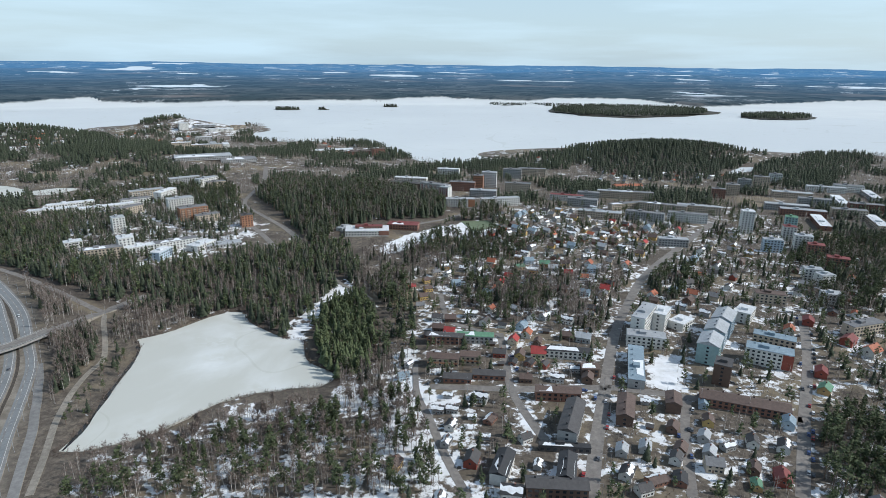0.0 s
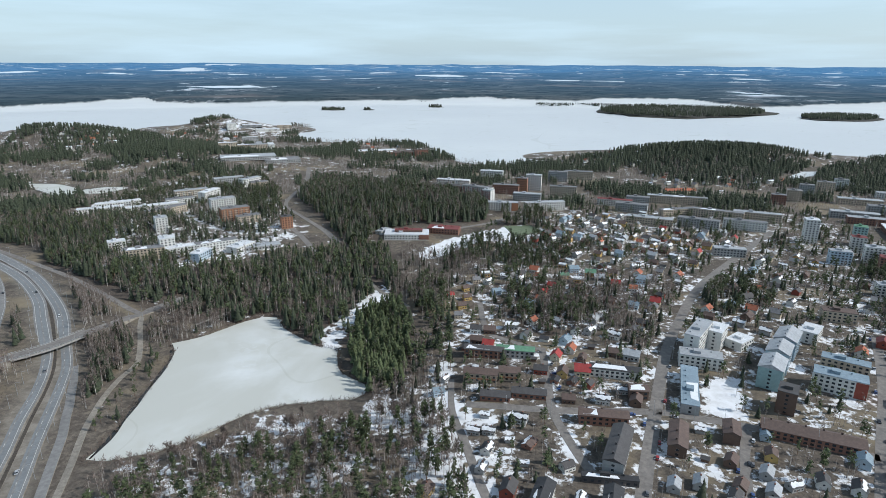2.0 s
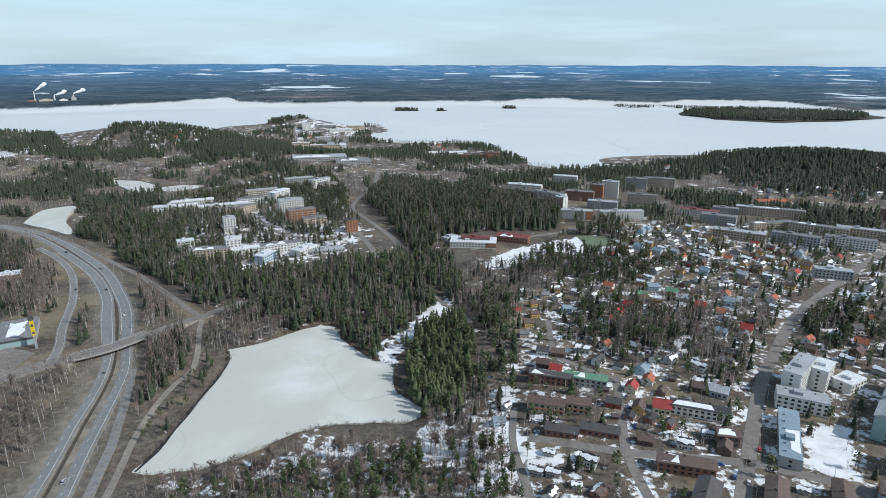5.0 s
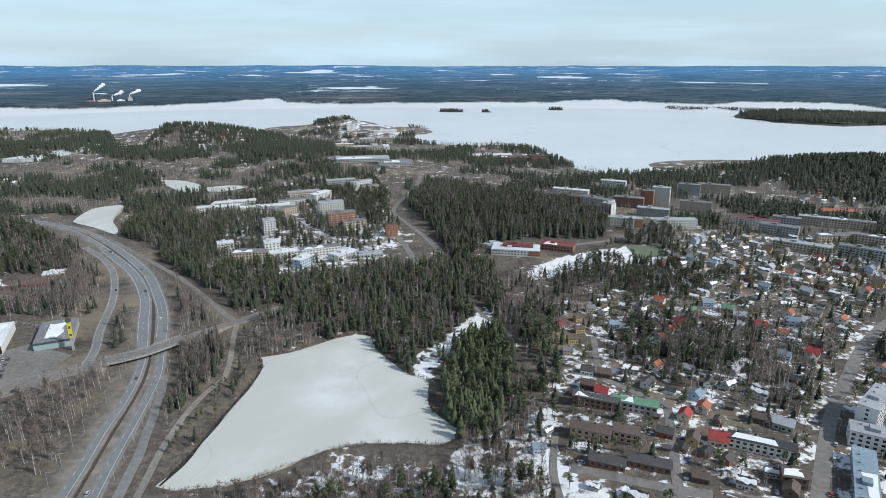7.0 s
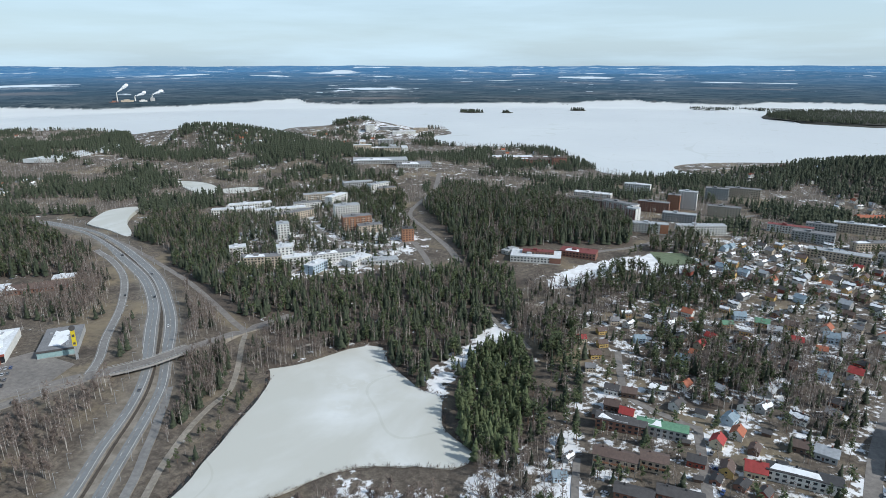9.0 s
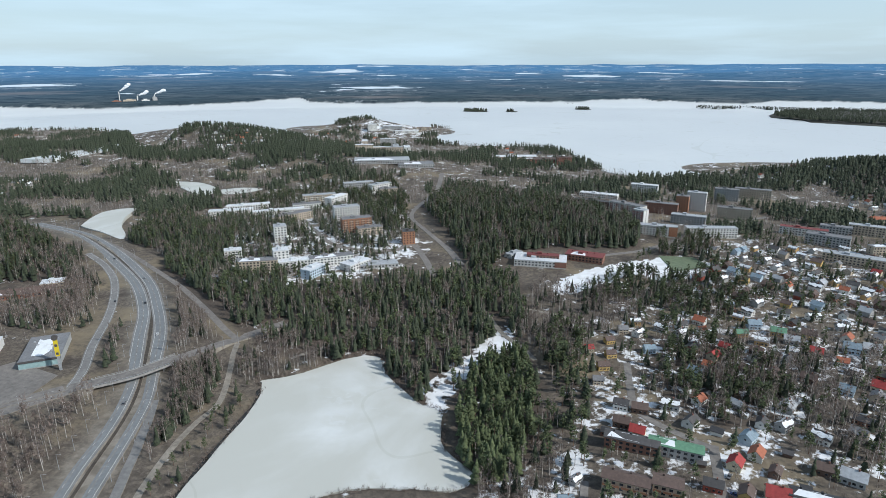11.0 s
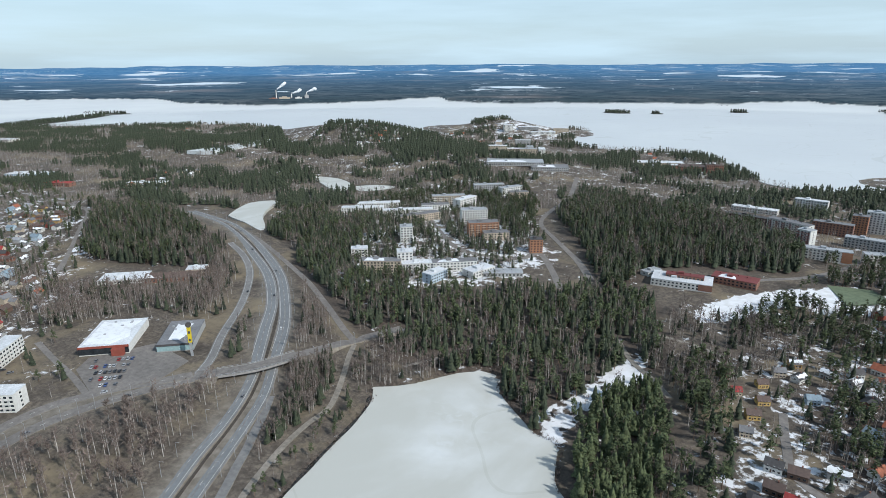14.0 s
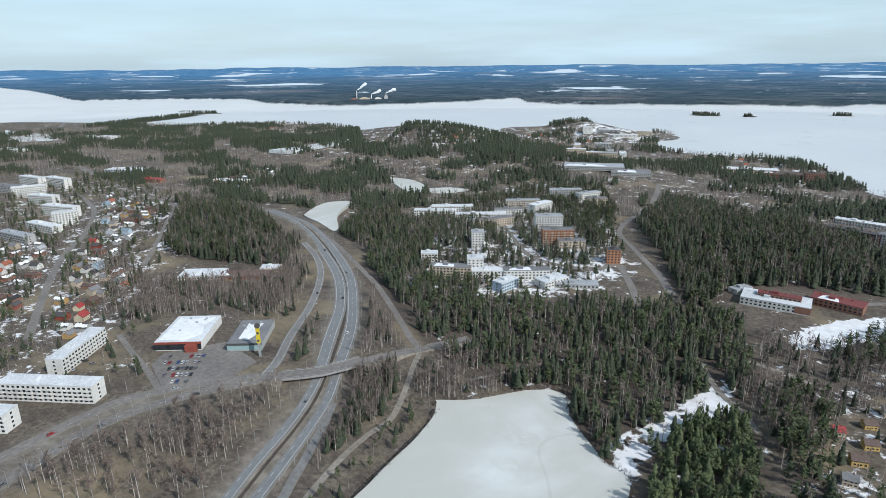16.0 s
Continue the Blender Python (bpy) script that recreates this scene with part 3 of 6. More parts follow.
OPEN_WATER = material("dark open water", (0.035, 0.032, 0.026), (0.02, 0.018, 0.015), 0.3, 0.15)
rim_w = resample([(-247, 443), (-241, 432), (-234, 415), (-228, 372), (-221, 326), (-220, 312), (-220, 299)], 5)
wide = 2.2 + 0.9 * np.sin(np.arange(len(rim_w)) * 0.9)
wa, wc, wz = strip(rim_w, 1.0, 0.0, np.full(len(rim_w), -7.975))
wm = (wa + wc) / 2
wv = [(*(wm[i] + (wa[i] - wc[i]) * wide[i] * sd_), wz[i]) for sd_ in (0.5, -0.5) for i in range(len(rim_w))]
wk = len(rim_w)
tagged(mesh_object("water", wv, [(i + wk, i + wk + 1, i + 1, i) for i in range(wk - 1)], [OPEN_WATER]), "dark strip of open water along the pond's shore", "water", kind="structure")


# ------------------------------------------------ trees
def cone_ring(r, z, k, rng, jit):
    a = np.linspace(0, 2 * math.pi, k, endpoint=False) + rng.uniform(0, 6)
    rr = r * rng.uniform(1 - jit, 1 + jit, k)
    return np.stack([rr * np.cos(a), rr * np.sin(a), z + rng.uniform(-0.02, 0.02, k)], 1)


def spruce_shape(rng, tiers=6, k=7):
    """Unit-height spruce: trunk and ragged tiers. Returns verts, triangles, material index (0 bark, 1 needles)."""
    v, f, m = [], [], []
    base = cone_ring(0.018, 0, 3, rng, 0)
    v += base.tolist() + [[0, 0, 0.6]]
    f += [(0, 1, 3), (1, 2, 3), (2, 0, 3)]
    m += [0, 0, 0]
    for i in range(tiers):
        t = i / tiers
        z0 = 0.10 + 0.80 * t
        ring = cone_ring(0.155 * (1 - t) ** 0.85 + 0.018, z0, k, rng, 0.38)
        ring[:, 2] += rng.uniform(-0.03, 0.02, k)
        s = len(v)
        v += ring.tolist() + [[rng.uniform(-.01, .01), rng.uniform(-.01, .01), min(1.0, z0 + 0.30 - 0.1 * t)]]
        for j in range(k):
            f.append((s + j, s + (j + 1) % k, s + k))
            m.append(1)
    return np.array(v), np.array(f), np.array(m)


ICO_V = [(0, 0, -1), (.72, -.53, -.45), (-.28, -.85, -.45), (-.89, 0, -.45), (-.28, .85, -.45), (.72, .53, -.45), (.28, -.85, .45), (-.72, -.53, .45), (-.72, .53, .45), (.28, .85, .45), (.89, 0, .45), (0, 0, 1)]
ICO_F = [(0, 2, 1), (1, 5, 0), (0, 3, 2), (0, 4, 3), (0, 5, 4), (1, 10, 5), (2, 6, 1), (3, 7, 2), (4, 8, 3), (5, 9, 4), (1, 6, 10), (2, 7, 6), (3, 8, 7), (4, 9, 8), (5, 10, 9), (6, 11, 10), (7, 11, 6), (8, 11, 7), (9, 11, 8), (10, 11, 9)]


def pine_shape(rng, sprays=80, size=1.0):
    """Unit-height pine: bare lower trunk and a loose crown of many small needle sprays."""
    v, f, m = [], [], []
    v += cone_ring(0.016, 0, 4, rng, 0).tolist() + [[0, 0, 0.92]]
    f += [(0, 1, 4), (1, 2, 4), (2, 3, 4), (3, 0, 4)]
    m += [0] * 4
    heads = []
    for i in range(14):
        z = 0.40 + 0.56 * (i + rng.uniform(0, 1)) / 14
        r = 0.135 * math.sqrt(max(0.02, 1.0 - z) / 0.6) * rng.uniform(0.35, 1.15)
        a = rng.uniform(0, 6.28)
        heads.append(np.array([r * math.cos(a), r * math.sin(a), z]))
    heads[13] = np.array([0, 0, 0.96])
    for i in range(sprays):
        c = heads[i % 14] + rng.normal(0, 1, 3) * [0.036, 0.036, 0.026]
        d = rng.normal(0, 1, 3) * [1, 1, 0.55]
        e = rng.normal(0, 1, 3) * [1, 1, 0.55]
        d, e = d / np.linalg.norm(d) * rng.uniform(.05, .09) * size, e / np.linalg.norm(e) * rng.uniform(.04, .08) * size
        q = len(v)
        v += [(c - d * 0.6 - e * 0.5).tolist(), (c + d).tolist(), (c - d * 0.3 + e).tolist()]
        f.append((q, q + 1, q + 2))
        m.append(1)
    return np.array(v), np.array(f), np.array(m)


def birch_shape(rng, limbs=13, twigs=40):
    """Bare broadleaf tree: thin pale trunk, rising limbs and a haze of twigs."""
    v, f, m = [], [], []

    def spike(p, q, w, mat):
        p, q = np.array(p), np.array(q)
        d = q - p
        s = np.cross(d, [0.3, 0.2, 0.9])
        s = s / (np.linalg.norm(s) + 1e-9) * w
        u = np.cross(d, s)
        u = u / (np.linalg.norm(u) + 1e-9) * w
        k = len(v)
        v.extend([(p + s).tolist(), (p - 0.5 * s + 0.8 * u).tolist(), (p - 0.5 * s - 0.8 * u).tolist(), q.tolist()])
        f.extend([(k, k + 1, k + 3), (k + 1, k + 2, k + 3), (k + 2, k, k + 3)])
        m.extend([mat] * 3)

    spike((0, 0, 0), (rng.uniform(-.03, .03), rng.uniform(-.03, .03), 1.0), 0.016, 0)
    ends = []
    for i in range(limbs):
        z = rng.uniform(0.3, 0.9)
        a = rng.uniform(0, 6.28)
        ln = rng.uniform(0.12, 0.22) * (1.2 - 0.7 * z)
        q = (ln * math.cos(a), ln * math.sin(a), z + ln * rng.uniform(0.7, 1.3))
        spike((0, 0, z), q, 0.0075, 1)
        ends.append(((0, 0, z), q))
    for i in range(twigs):
        p, q = ends[rng.integers(len(ends))]
        t = rng.uniform(0.4, 1)
        s = np.array(p) * (1 - t) + np.array(q) * t
        e = s + rng.normal(0, 0.062, 3) + [0, 0, 0.04]
        k = len(v)
        w = rng.normal(0, 0.016, 3)
        v.extend([s.tolist(), (s + w).tolist(), e.tolist()])
        f.append((k, k + 1, k + 2))
        m.append(1)
    return np.array(v), np.array(f), np.array(m)


RNG = np.random.default_rng(7)
SPRUCES = [spruce_shape(RNG) for _ in range(10)]
SPRUCES_FAR = [spruce_shape(RNG, 3, 5) for _ in range(8)]
PINES = [pine_shape(RNG) for _ in range(10)]
BIRCHES = [birch_shape(RNG) for _ in range(10)]
BIRCHES_FAR = [birch_shape(RNG, 7, 18) for _ in range(8)]


def grove(name, places, shapes, mats, label, heights, fat=(0.85, 1.25)):
    """Many trees joined into one mesh."""
    if not len(places):
        return None
    vs, fs, ms, base = [], [], [], 0
    zs = ground_z(places[:, 0], places[:, 1])
    for (x, y), z in zip(places, zs):
        v, f, m = shapes[RNG.integers(len(shapes))]
        h = RNG.uniform(*heights)
        a = RNG.uniform(0, 6.28)
        w = h * RNG.uniform(*fat)
        ca, sa = math.cos(a) * w, math.sin(a) * w
        vs.append(np.stack([x + v[:, 0] * ca - v[:, 1] * sa, y + v[:, 0] * sa + v[:, 1] * ca, z - 0.2 + v[:, 2] * h], 1))
        fs.append(f + base)
        ms.append(m)
        base += len(v)
    V, Fc, M = np.vstack(vs), np.vstack(fs), np.concatenate(ms)
    me = bpy.data.meshes.new(name)
    me.vertices.add(len(V))
    me.vertices.foreach_set("co", V.astype(np.float32).ravel())
    me.loops.add(len(Fc) * 3)
    me.loops.foreach_set("vertex_index", Fc.astype(np.int32).ravel())
    me.polygons.add(len(Fc))
    me.polygons.foreach_set("loop_start", np.arange(0, len(Fc) * 3, 3, dtype=np.int32))
    me.polygons.foreach_set("material_index", M.astype(np.int32))
    for mt in mats:
        me.materials.append(mt)
    me.update(calc_edges=True)
    return tagged(new(name, me), label, "trees", kind="stuff")


def scatter(poly, spacing, keep=1.0, clear=True):
    """Uneven points inside a polygon, off the built cells."""
    p = np.array(poly, float)
    (x0, y0), (x1, y1) = p.min(0), p.max(0)
    k = int((x1 - x0) * (y1 - y0) / spacing ** 2)
    q = np.stack([RNG.uniform(x0, x1, k), RNG.uniform(y0, y1, k)], 1)
    ok = inside(p, q[:, 0], q[:, 1])
    q = q[ok]
    if clear:
        i, j = cells(q[:, 0], q[:, 1])
        beyond = (q[:, 0] < MX) | (q[:, 0] > MX + CELL * taken.shape[0]) | (q[:, 1] > MY + CELL * taken.shape[1])
        q = q[~taken[i, j] | beyond]
    return q[RNG.uniform(0, 1, len(q)) < keep]


# ------------------------------------------------ building kit
def paint(name, c, rough=0.8, scale=0.5, coarse=0.08):
    return material(name, c, tuple(v * 0.82 for v in c), scale, rough, coarse=coarse, vary=0.08)


WALLS = {k: paint(k + " wall", c) for k, c in dict(white=(.72, .71, .67), cream=(.62, .55, .40), yellow=(.62, .43, .16), ochre=(.46, .30, .13), red=(.30, .075, .05), brick=(.27, .135, .095),
         orange=(.42, .20, .11), blue=(.30, .40, .48), teal=(.33, .47, .47), grey=(.40, .40, .39), brown=(.15, .095, .07), beige=(.52, .44, .34), green=(.22, .32, .2), dark=(.09, .085, .085), paleblue=(.48, .58, .66)).items()}
ROOFS = {k: material(k + " roof", c, tuple(v * 0.72 for v in c), 0.6, 0.75, coarse=0.12, vary=0.15) for k, c in dict(black=(.045, .045, .048), dark=(.085, .08, .08), brown=(.13, .09, .075), grey=(.22, .22, .225),
         light=(.42, .44, .46), red=(.40, .055, .05), tile=(.42, .14, .075), green=(.13, .27, .17), bluegrey=(.26, .34, .40), white=(.74, .76, .78), maroon=(.22, .06, .055)).items()}
TRIM = paint("white trim", (.72, .72, .70))
BRICK_CH = paint("chimney brick", (.25, .12, .09))
METAL = material("grey sheet metal", (.45, .46, .47), (.32, .33, .34), 0.8, 0.5, 0.3)


def box(bm, x0, y0, z0, x1, y1, z1):
    v = [bm.verts.new(p) for p in ((x0, y0, z0), (x1, y0, z0), (x1, y1, z0), (x0, y1, z0), (x0, y0, z1), (x1, y0, z1), (x1, y1, z1), (x0, y1, z1))]
    for f in ((0, 3, 2, 1), (4, 5, 6, 7), (0, 1, 5, 4), (1, 2, 6, 5), (2, 3, 7, 6), (3, 0, 4, 7)):
        bm.faces.new([v[i] for i in f])


def prism(bm, x0, x1, pts):
    """An outline in y and z, drawn out along x."""
    a = [bm.verts.new((x0, y, z)) for y, z in pts]
    c = [bm.verts.new((x1, y, z)) for y, z in pts]
    bm.faces.new(a[::-1])
    bm.faces.new(c)
    k = len(pts)
    for i in range(k):
        bm.faces.new((a[i], a[(i + 1) % k], c[(i + 1) % k], c[i]))


def part(name, bm, mat, parent, label=""):
    bmesh.ops.recalc_face_normals(bm, faces=bm.faces[:])
    me = bpy.data.meshes.new(name)
    bm.to_mesh(me)
    bm.free()
    me.materials.append(mat)
    ob = new(name, me)
    ob.parent = parent
    if label:
        ob["label"] = label
    return ob


def share(name, src, parent, m):
    ob = new(name, src.data)
    ob.parent = parent
    ob.matrix_basis = m
    return ob


_pane = {}


def pane_mesh(w, h):
    """A window: a white frame round a dark pane."""
    if (w, h) not in _pane:
        bm = bmesh.new()
        box(bm, -w / 2, -0.06, 0, w / 2, 0.05, h)
        bm.faces.ensure_lookup_table()
        me = bpy.data.meshes.new("window")
        f = bm.faces[2]
        bmesh.ops.inset_individual(bm, faces=[f], thickness=0.13, depth=-0.03)
        for q in bm.faces:
            q.material_index = 0
        f.material_index = 1
        bm.to_mesh(me)
        bm.free()
        me.materials.append(TRIM)
        me.materials.append(GLASS)
        _pane[(w, h)] = me
    return _pane[(w, h)]


def window(parent, w, h, x, y, z, turn):
    ob = new("window", pane_mesh(w, h))
    ob.parent = parent
    ob.matrix_basis = pose(x, y, z, 0, 0, turn)
    return ob


def house(L=11, W=8.5, H=4.2, rise=3.0, wall="white", roof="dark", snow=0, floors=1, words="", panes=True, wing=False):
    """A gabled detached house at the origin, ridge along x."""
    h = new("house")
    bm = bmesh.new()
    prism(bm, -L / 2, L / 2, [(-W / 2, -0.6), (W / 2, -0.6), (W / 2, H), (0, H + rise - 0.06), (-W / 2, H)])
    if wing:
        box(bm, L / 2 - 0.2, -W / 2 + 1, -0.6, L / 2 + 3.2, W / 2 - 2.2, 2.6)
    part("wall", bm, WALLS[wall], h)
    o, th = 0.55, 0.22
    s = rise / (W / 2)
    for sg in (-1, 1):
        bm = bmesh.new()
        prism(bm, -L / 2 - o, L / 2 + o, [(0, H + rise), (0, H + rise + th), (sg * (W / 2 + o), H - s * o + th), (sg * (W / 2 + o), H - s * o)])
        if wing and sg == 1:
            box(bm, L / 2 + 0.3, -W / 2 + 0.7, 2.6, L / 2 + 3.6, W / 2 - 1.9, 2.85)
        part("roof", bm, ROOFS[roof], h)
    if snow:
        rr = random.Random(int(L * 10 + W * 100) + len(wall) * 7 + len(roof))
        bm = bmesh.new()
        sides = (-1, 1) if snow > 1 else (rr.choice((-1, 1)),)
        for sg in sides:
            k = 7
            xs = [-L / 2 - o + (L + 2 * o) * i / k for i in range(k + 1)]
            ups = [rr.uniform(0.0, 0.35) for _ in xs]
            dns = [rr.uniform(0.6, 0.98) for _ in xs]
            for i in range(k):
                q = []
                for t, x in ((ups[i], xs[i]), (ups[i + 1], xs[i + 1]), (dns[i + 1], xs[i + 1]), (dns[i], xs[i])):
                    yy = sg * (W / 2 + o) * t
                    q.append((x, yy, H + rise + th - s * abs(yy) + 0.02))
                lo = [bm.verts.new(p) for p in q]
                hi = [bm.verts.new((p[0], p[1], p[2] + 0.16)) for p in q]
                bm.faces.new(hi)
                for a in range(4):
                    bm.faces.new((lo[a], lo[(a + 1) % 4], hi[(a + 1) % 4], hi[a]))
        bmesh.ops.remove_doubles(bm, verts=bm.verts[:], dist=0.01)
        part("roof_snow", bm, SNOW, h, "thin melting snow on the roof")
    if panes:
        bm = bmesh.new()
        box(bm, L * 0.12, -0.45, H + rise * 0.6, L * 0.12 + 0.8, 0.45, H + rise + 1.0)
        box(bm, L * 0.12 - 0.1, -0.55, H + rise + 0.9, L * 0.12 + 0.9, 0.55, H + rise + 1.1)
        part("chimney", bm, BRICK_CH, h)
    if panes:
        for fl in range(floors):
            z = 0.9 + fl * 2.7
            for x in (-L * 0.3, L * 0.06, L * 0.33):
                window(h, 1.5, 1.3, x, -W / 2, z, 0)
            window(h, 1.5, 1.3, -L * 0.2, W / 2, z, 180)
        window(h, 1.3, 1.2, L / 2, 0, H * 0.62, 90)
        window(h, 1.3, 1.2, -L / 2, 0, H * 0.62, -90)
        bm = bmesh.new()
        box(bm, -L * 0.15, -W / 2 - 0.07, 0, -L * 0.15 + 1.0, -W / 2 + 0.02, 2.05)
        part("door", bm, WALLS["brown"], h)
    return tagged(h, words, "house")


KINDS = {}


def kind(key, words, **kw):
    ob = house(words=words, **kw)
    ob.location = (0, -1500, 0)
    KINDS[key] = ob


kind("white_dark", "white detached house with a dark gabled roof", wall="white", roof="dark", H=4.6, floors=2, L=10.5, W=8.5)
kind("white_black_snow", "white house with snow on its black roof", wall="white", roof="black", snow=1, L=11.5, W=9, H=4.4)
kind("grey_white", "grey house with a snow-covered roof", wall="grey", roof="dark", snow=2, L=11, W=8)
kind("red_roof", "cream house with a bright red metal roof", wall="cream", roof="red", L=10, W=8.5, rise=3.6)
kind("red_dark", "red wooden house with a dark roof", wall="red", roof="dark", L=11, W=8)
kind("red_tile", "white house with an orange-red tiled roof", wall="white", roof="tile", L=10, W=8.5, rise=3.4)
kind("yellow", "yellow wooden house with a brown roof", wall="yellow", roof="brown", L=10.5, W=8.5, H=4.6, floors=2)
kind("yellow_grey", "ochre house with a grey roof and some snow", wall="ochre", roof="grey", snow=1, L=10.5, W=8)
kind("green_roof", "ochre house with a green metal roof", wall="ochre", roof="green", L=12, W=9)
kind("blue_grey", "pale blue house with a blue-grey roof", wall="paleblue", roof="bluegrey", L=10.5, W=8.5, H=4.8, floors=2)
kind("grey_light", "grey house with a light sheet-metal roof", wall="grey", roof="light", L=11, W=8.5)
kind("brick_dark", "brick house with a black roof and an annex", wall="brick", roof="black", L=12, W=9, H=3.4, rise=2.2, wing=True)
kind("brick_snow", "brick house with snow on a brown roof", wall="brick", roof="brown", snow=1, L=13, W=9, H=3.2, rise=2.0, wing=True)
kind("brown_brown", "brown wooden house with a brown roof", wall="brown", roof="brown", L=11, W=8.5)
kind("beige_grey", "beige plastered house with a grey roof", wall="beige", roof="grey", H=5.2, floors=2, L=10, W=9)
kind("maroon", "dark red house with a maroon roof", wall="red", roof="maroon", L=12, W=9, H=4.6)
kind("shed", "small brown garden shed", wall="brown", roof="dark", L=5, W=4, H=2.2, rise=1.1, panes=False)
kind("shed_snow", "small grey shed with a snowy roof", wall="grey", roof="dark", snow=2, L=6, W=4.5, H=2.3, rise=1.1, panes=False)
kind("garage", "white garage with a dark roof", wall="white", roof="black", L=7, W=6, H=2.5, rise=1.2, panes=False)
for k in ("shed", "shed_snow", "garage"):
    KINDS[k].name = "shed"
    KINDS[k]["category"] = "shed"
HOUSES = ["white_dark", "white_black_snow", "grey_white", "red_roof", "red_dark", "red_tile", "yellow", "yellow_grey", "blue_grey", "grey_light", "brick_dark", "brick_snow", "brown_brown", "beige_grey", "grey_white", "white_black_snow", "brown_brown"]
placed = set()


def put(key, x, y, turn, size=1.0, group="houses of the town"):
    src = KINDS[key]
    m = pose(x, y, gz(x, y) + 0.25, 0, 0, turn) @ Matrix.Diagonal((size, size, size, 1))
    if key not in placed:
        placed.add(key)
        ob = src
        ob.matrix_basis = m
    else:
        ob = copy_thing(src, pose(x, y, gz(x, y) + 0.25, 0, 0, turn))
        ob.scale = (size, size, size)
    ob["group"] = group
    block(x, y, 6.5 * size)
    return ob


def slab(x, y, turn, L, W, floors, wall="white", roof="grey", flat=True, words="apartment block", cols=None, snow=0.0, balcony=0, accent=None, storey=2.9, group="apartment blocks", name="apartment_building", category="building"):
    """A long block of flats or an office: body, roof edge, a row of separate windows for each storey."""
    h = new(name)
    H = floors * storey + 0.6
    bm = bmesh.new()
    box(bm, -L / 2, -W / 2, -1.0, L / 2, W / 2, H)
    part("wall", bm, WALLS[wall], h)
    bm = bmesh.new()
    if flat:
        box(bm, -L / 2 - 0.15, -W / 2 - 0.15, H, L / 2 + 0.15, W / 2 + 0.15, H + 0.35)
        box(bm, -L * 0.18, -W * 0.2, H + 0.3, -L * 0.18 + min(5, L * 0.2), W * 0.22, H + 2.4)
        for i in range(int(L / 9)):
            bx = -L / 2 + 5 + i * 8
            box(bm, bx, W * 0.2, H + 0.3, bx + 0.9, W * 0.2 + 0.9, H + 1.3)
    else:
        o = 0.6
        rise = W * 0.22
        prism(bm, -L / 2 - o, L / 2 + o, [(-W / 2 - o, H - 0.1), (0, H + rise), (W / 2 + o, H - 0.1), (W / 2 + o, H + 0.15), (0, H + rise + 0.25), (-W / 2 - o, H + 0.15)])
        prism(bm, -L / 2 + 0.02, L / 2 - 0.02, [(-W / 2, H - 0.3), (W / 2, H - 0.3), (0, H + rise)])
        for i in range(int(L / 10)):
            bx = -L / 2 + 4 + i * 9
            box(bm, bx, 0.5, H + rise - 0.5, bx + 1, 1.5, H + rise + 1.1)
    part("roof", bm, ROOFS[roof], h)
    if snow:
        bm = bmesh.new()
        rr = random.Random(int(L * 3 + W + x))
        x0 = -L / 2 + L * rr.uniform(0.0, 0.3 * (1 - snow))
        pts = [(x0, -W * 0.45), (x0 + L * snow * 0.5, -W * 0.42), (x0 + L * snow, -W * 0.45), (x0 + L * snow * 0.93, W * rr.uniform(-.1, .4)), (x0 + L * snow * 0.5, W * rr.uniform(0, .45)), (x0 + L * snow * 0.1, W * rr.uniform(-.1, .4))]
        zt = (lambda yy: H + 0.36) if flat else (lambda yy: H + 0.27 + W * 0.22 * (1 - abs(yy) / (W / 2)))
        lo = [bm.verts.new((a, c, zt(c))) for a, c in pts]
        hi = [bm.verts.new((a, c, zt(c) + 0.15)) for a, c in pts]
        bm.faces.new(hi)
        for i in range(6):
            bm.faces.new((lo[i], lo[(i + 1) % 6], hi[(i + 1) % 6], hi[i]))
        part("roof_snow", bm, SNOW, h, "patch of old snow on the roof")
    cols = cols or max(3, int(L / 3.4))
    for side in (0, 180):
        for f in range(floors):
            bm = bmesh.new()
            for i in range(cols):
                wx = -L / 2 + (i + 0.5) * L / cols
                box(bm, wx - 0.9, -0.07, 0, wx + 0.9, 0.06, 1.45)
            ob = part("glazing", bm, GLASS, h)
            ob["kind"] = "stuff"
            ob.matrix_basis = pose(0, -W / 2 if side == 0 else W / 2, 0.9 + f * storey, 0, 0, side)
    for f in range(floors):
        for sx, tr in ((L / 2, 90), (-L / 2, -90)):
            if W > 9:
                ob = new("window", pane_mesh(1.6, 1.4))
                ob.parent = h
                ob.matrix_basis = pose(sx, 0, 0.9 + f * storey, 0, 0, tr)
    if balcony:
        for f in range(1, floors):
            for i in range(balcony):
                bx = -L / 2 + (i + 0.5) * L / balcony
                bm = bmesh.new()
                box(bm, bx - 1.8, -W / 2 - 1.4, f * storey, bx + 1.8, -W / 2, f * storey + 0.2)
                box(bm, bx - 1.8, -W / 2 - 1.4, f * storey + 0.2, bx + 1.8, -W / 2 - 1.3, f * storey + 1.1)
                part("balcony", bm, WALLS[accent or "white"], h)
    elif accent:
        bm = bmesh.new()
        box(bm, L * 0.28, -W / 2 - 0.12, 0.3, L / 2 + 0.1, W / 2 + 0.12, H - 0.4)
        part("facade_panel", bm, WALLS[accent], h, "coloured facade panel")
    h.matrix_basis = pose(x, y, gz(x, y) + 0.2, 0, 0, turn)
    c, s = math.cos(radians(turn)), math.sin(radians(turn))
    for i in np.arange(-L / 2, L / 2 + 1, 3):
        block(x + i * c, y + i * s, W / 2 + 1)
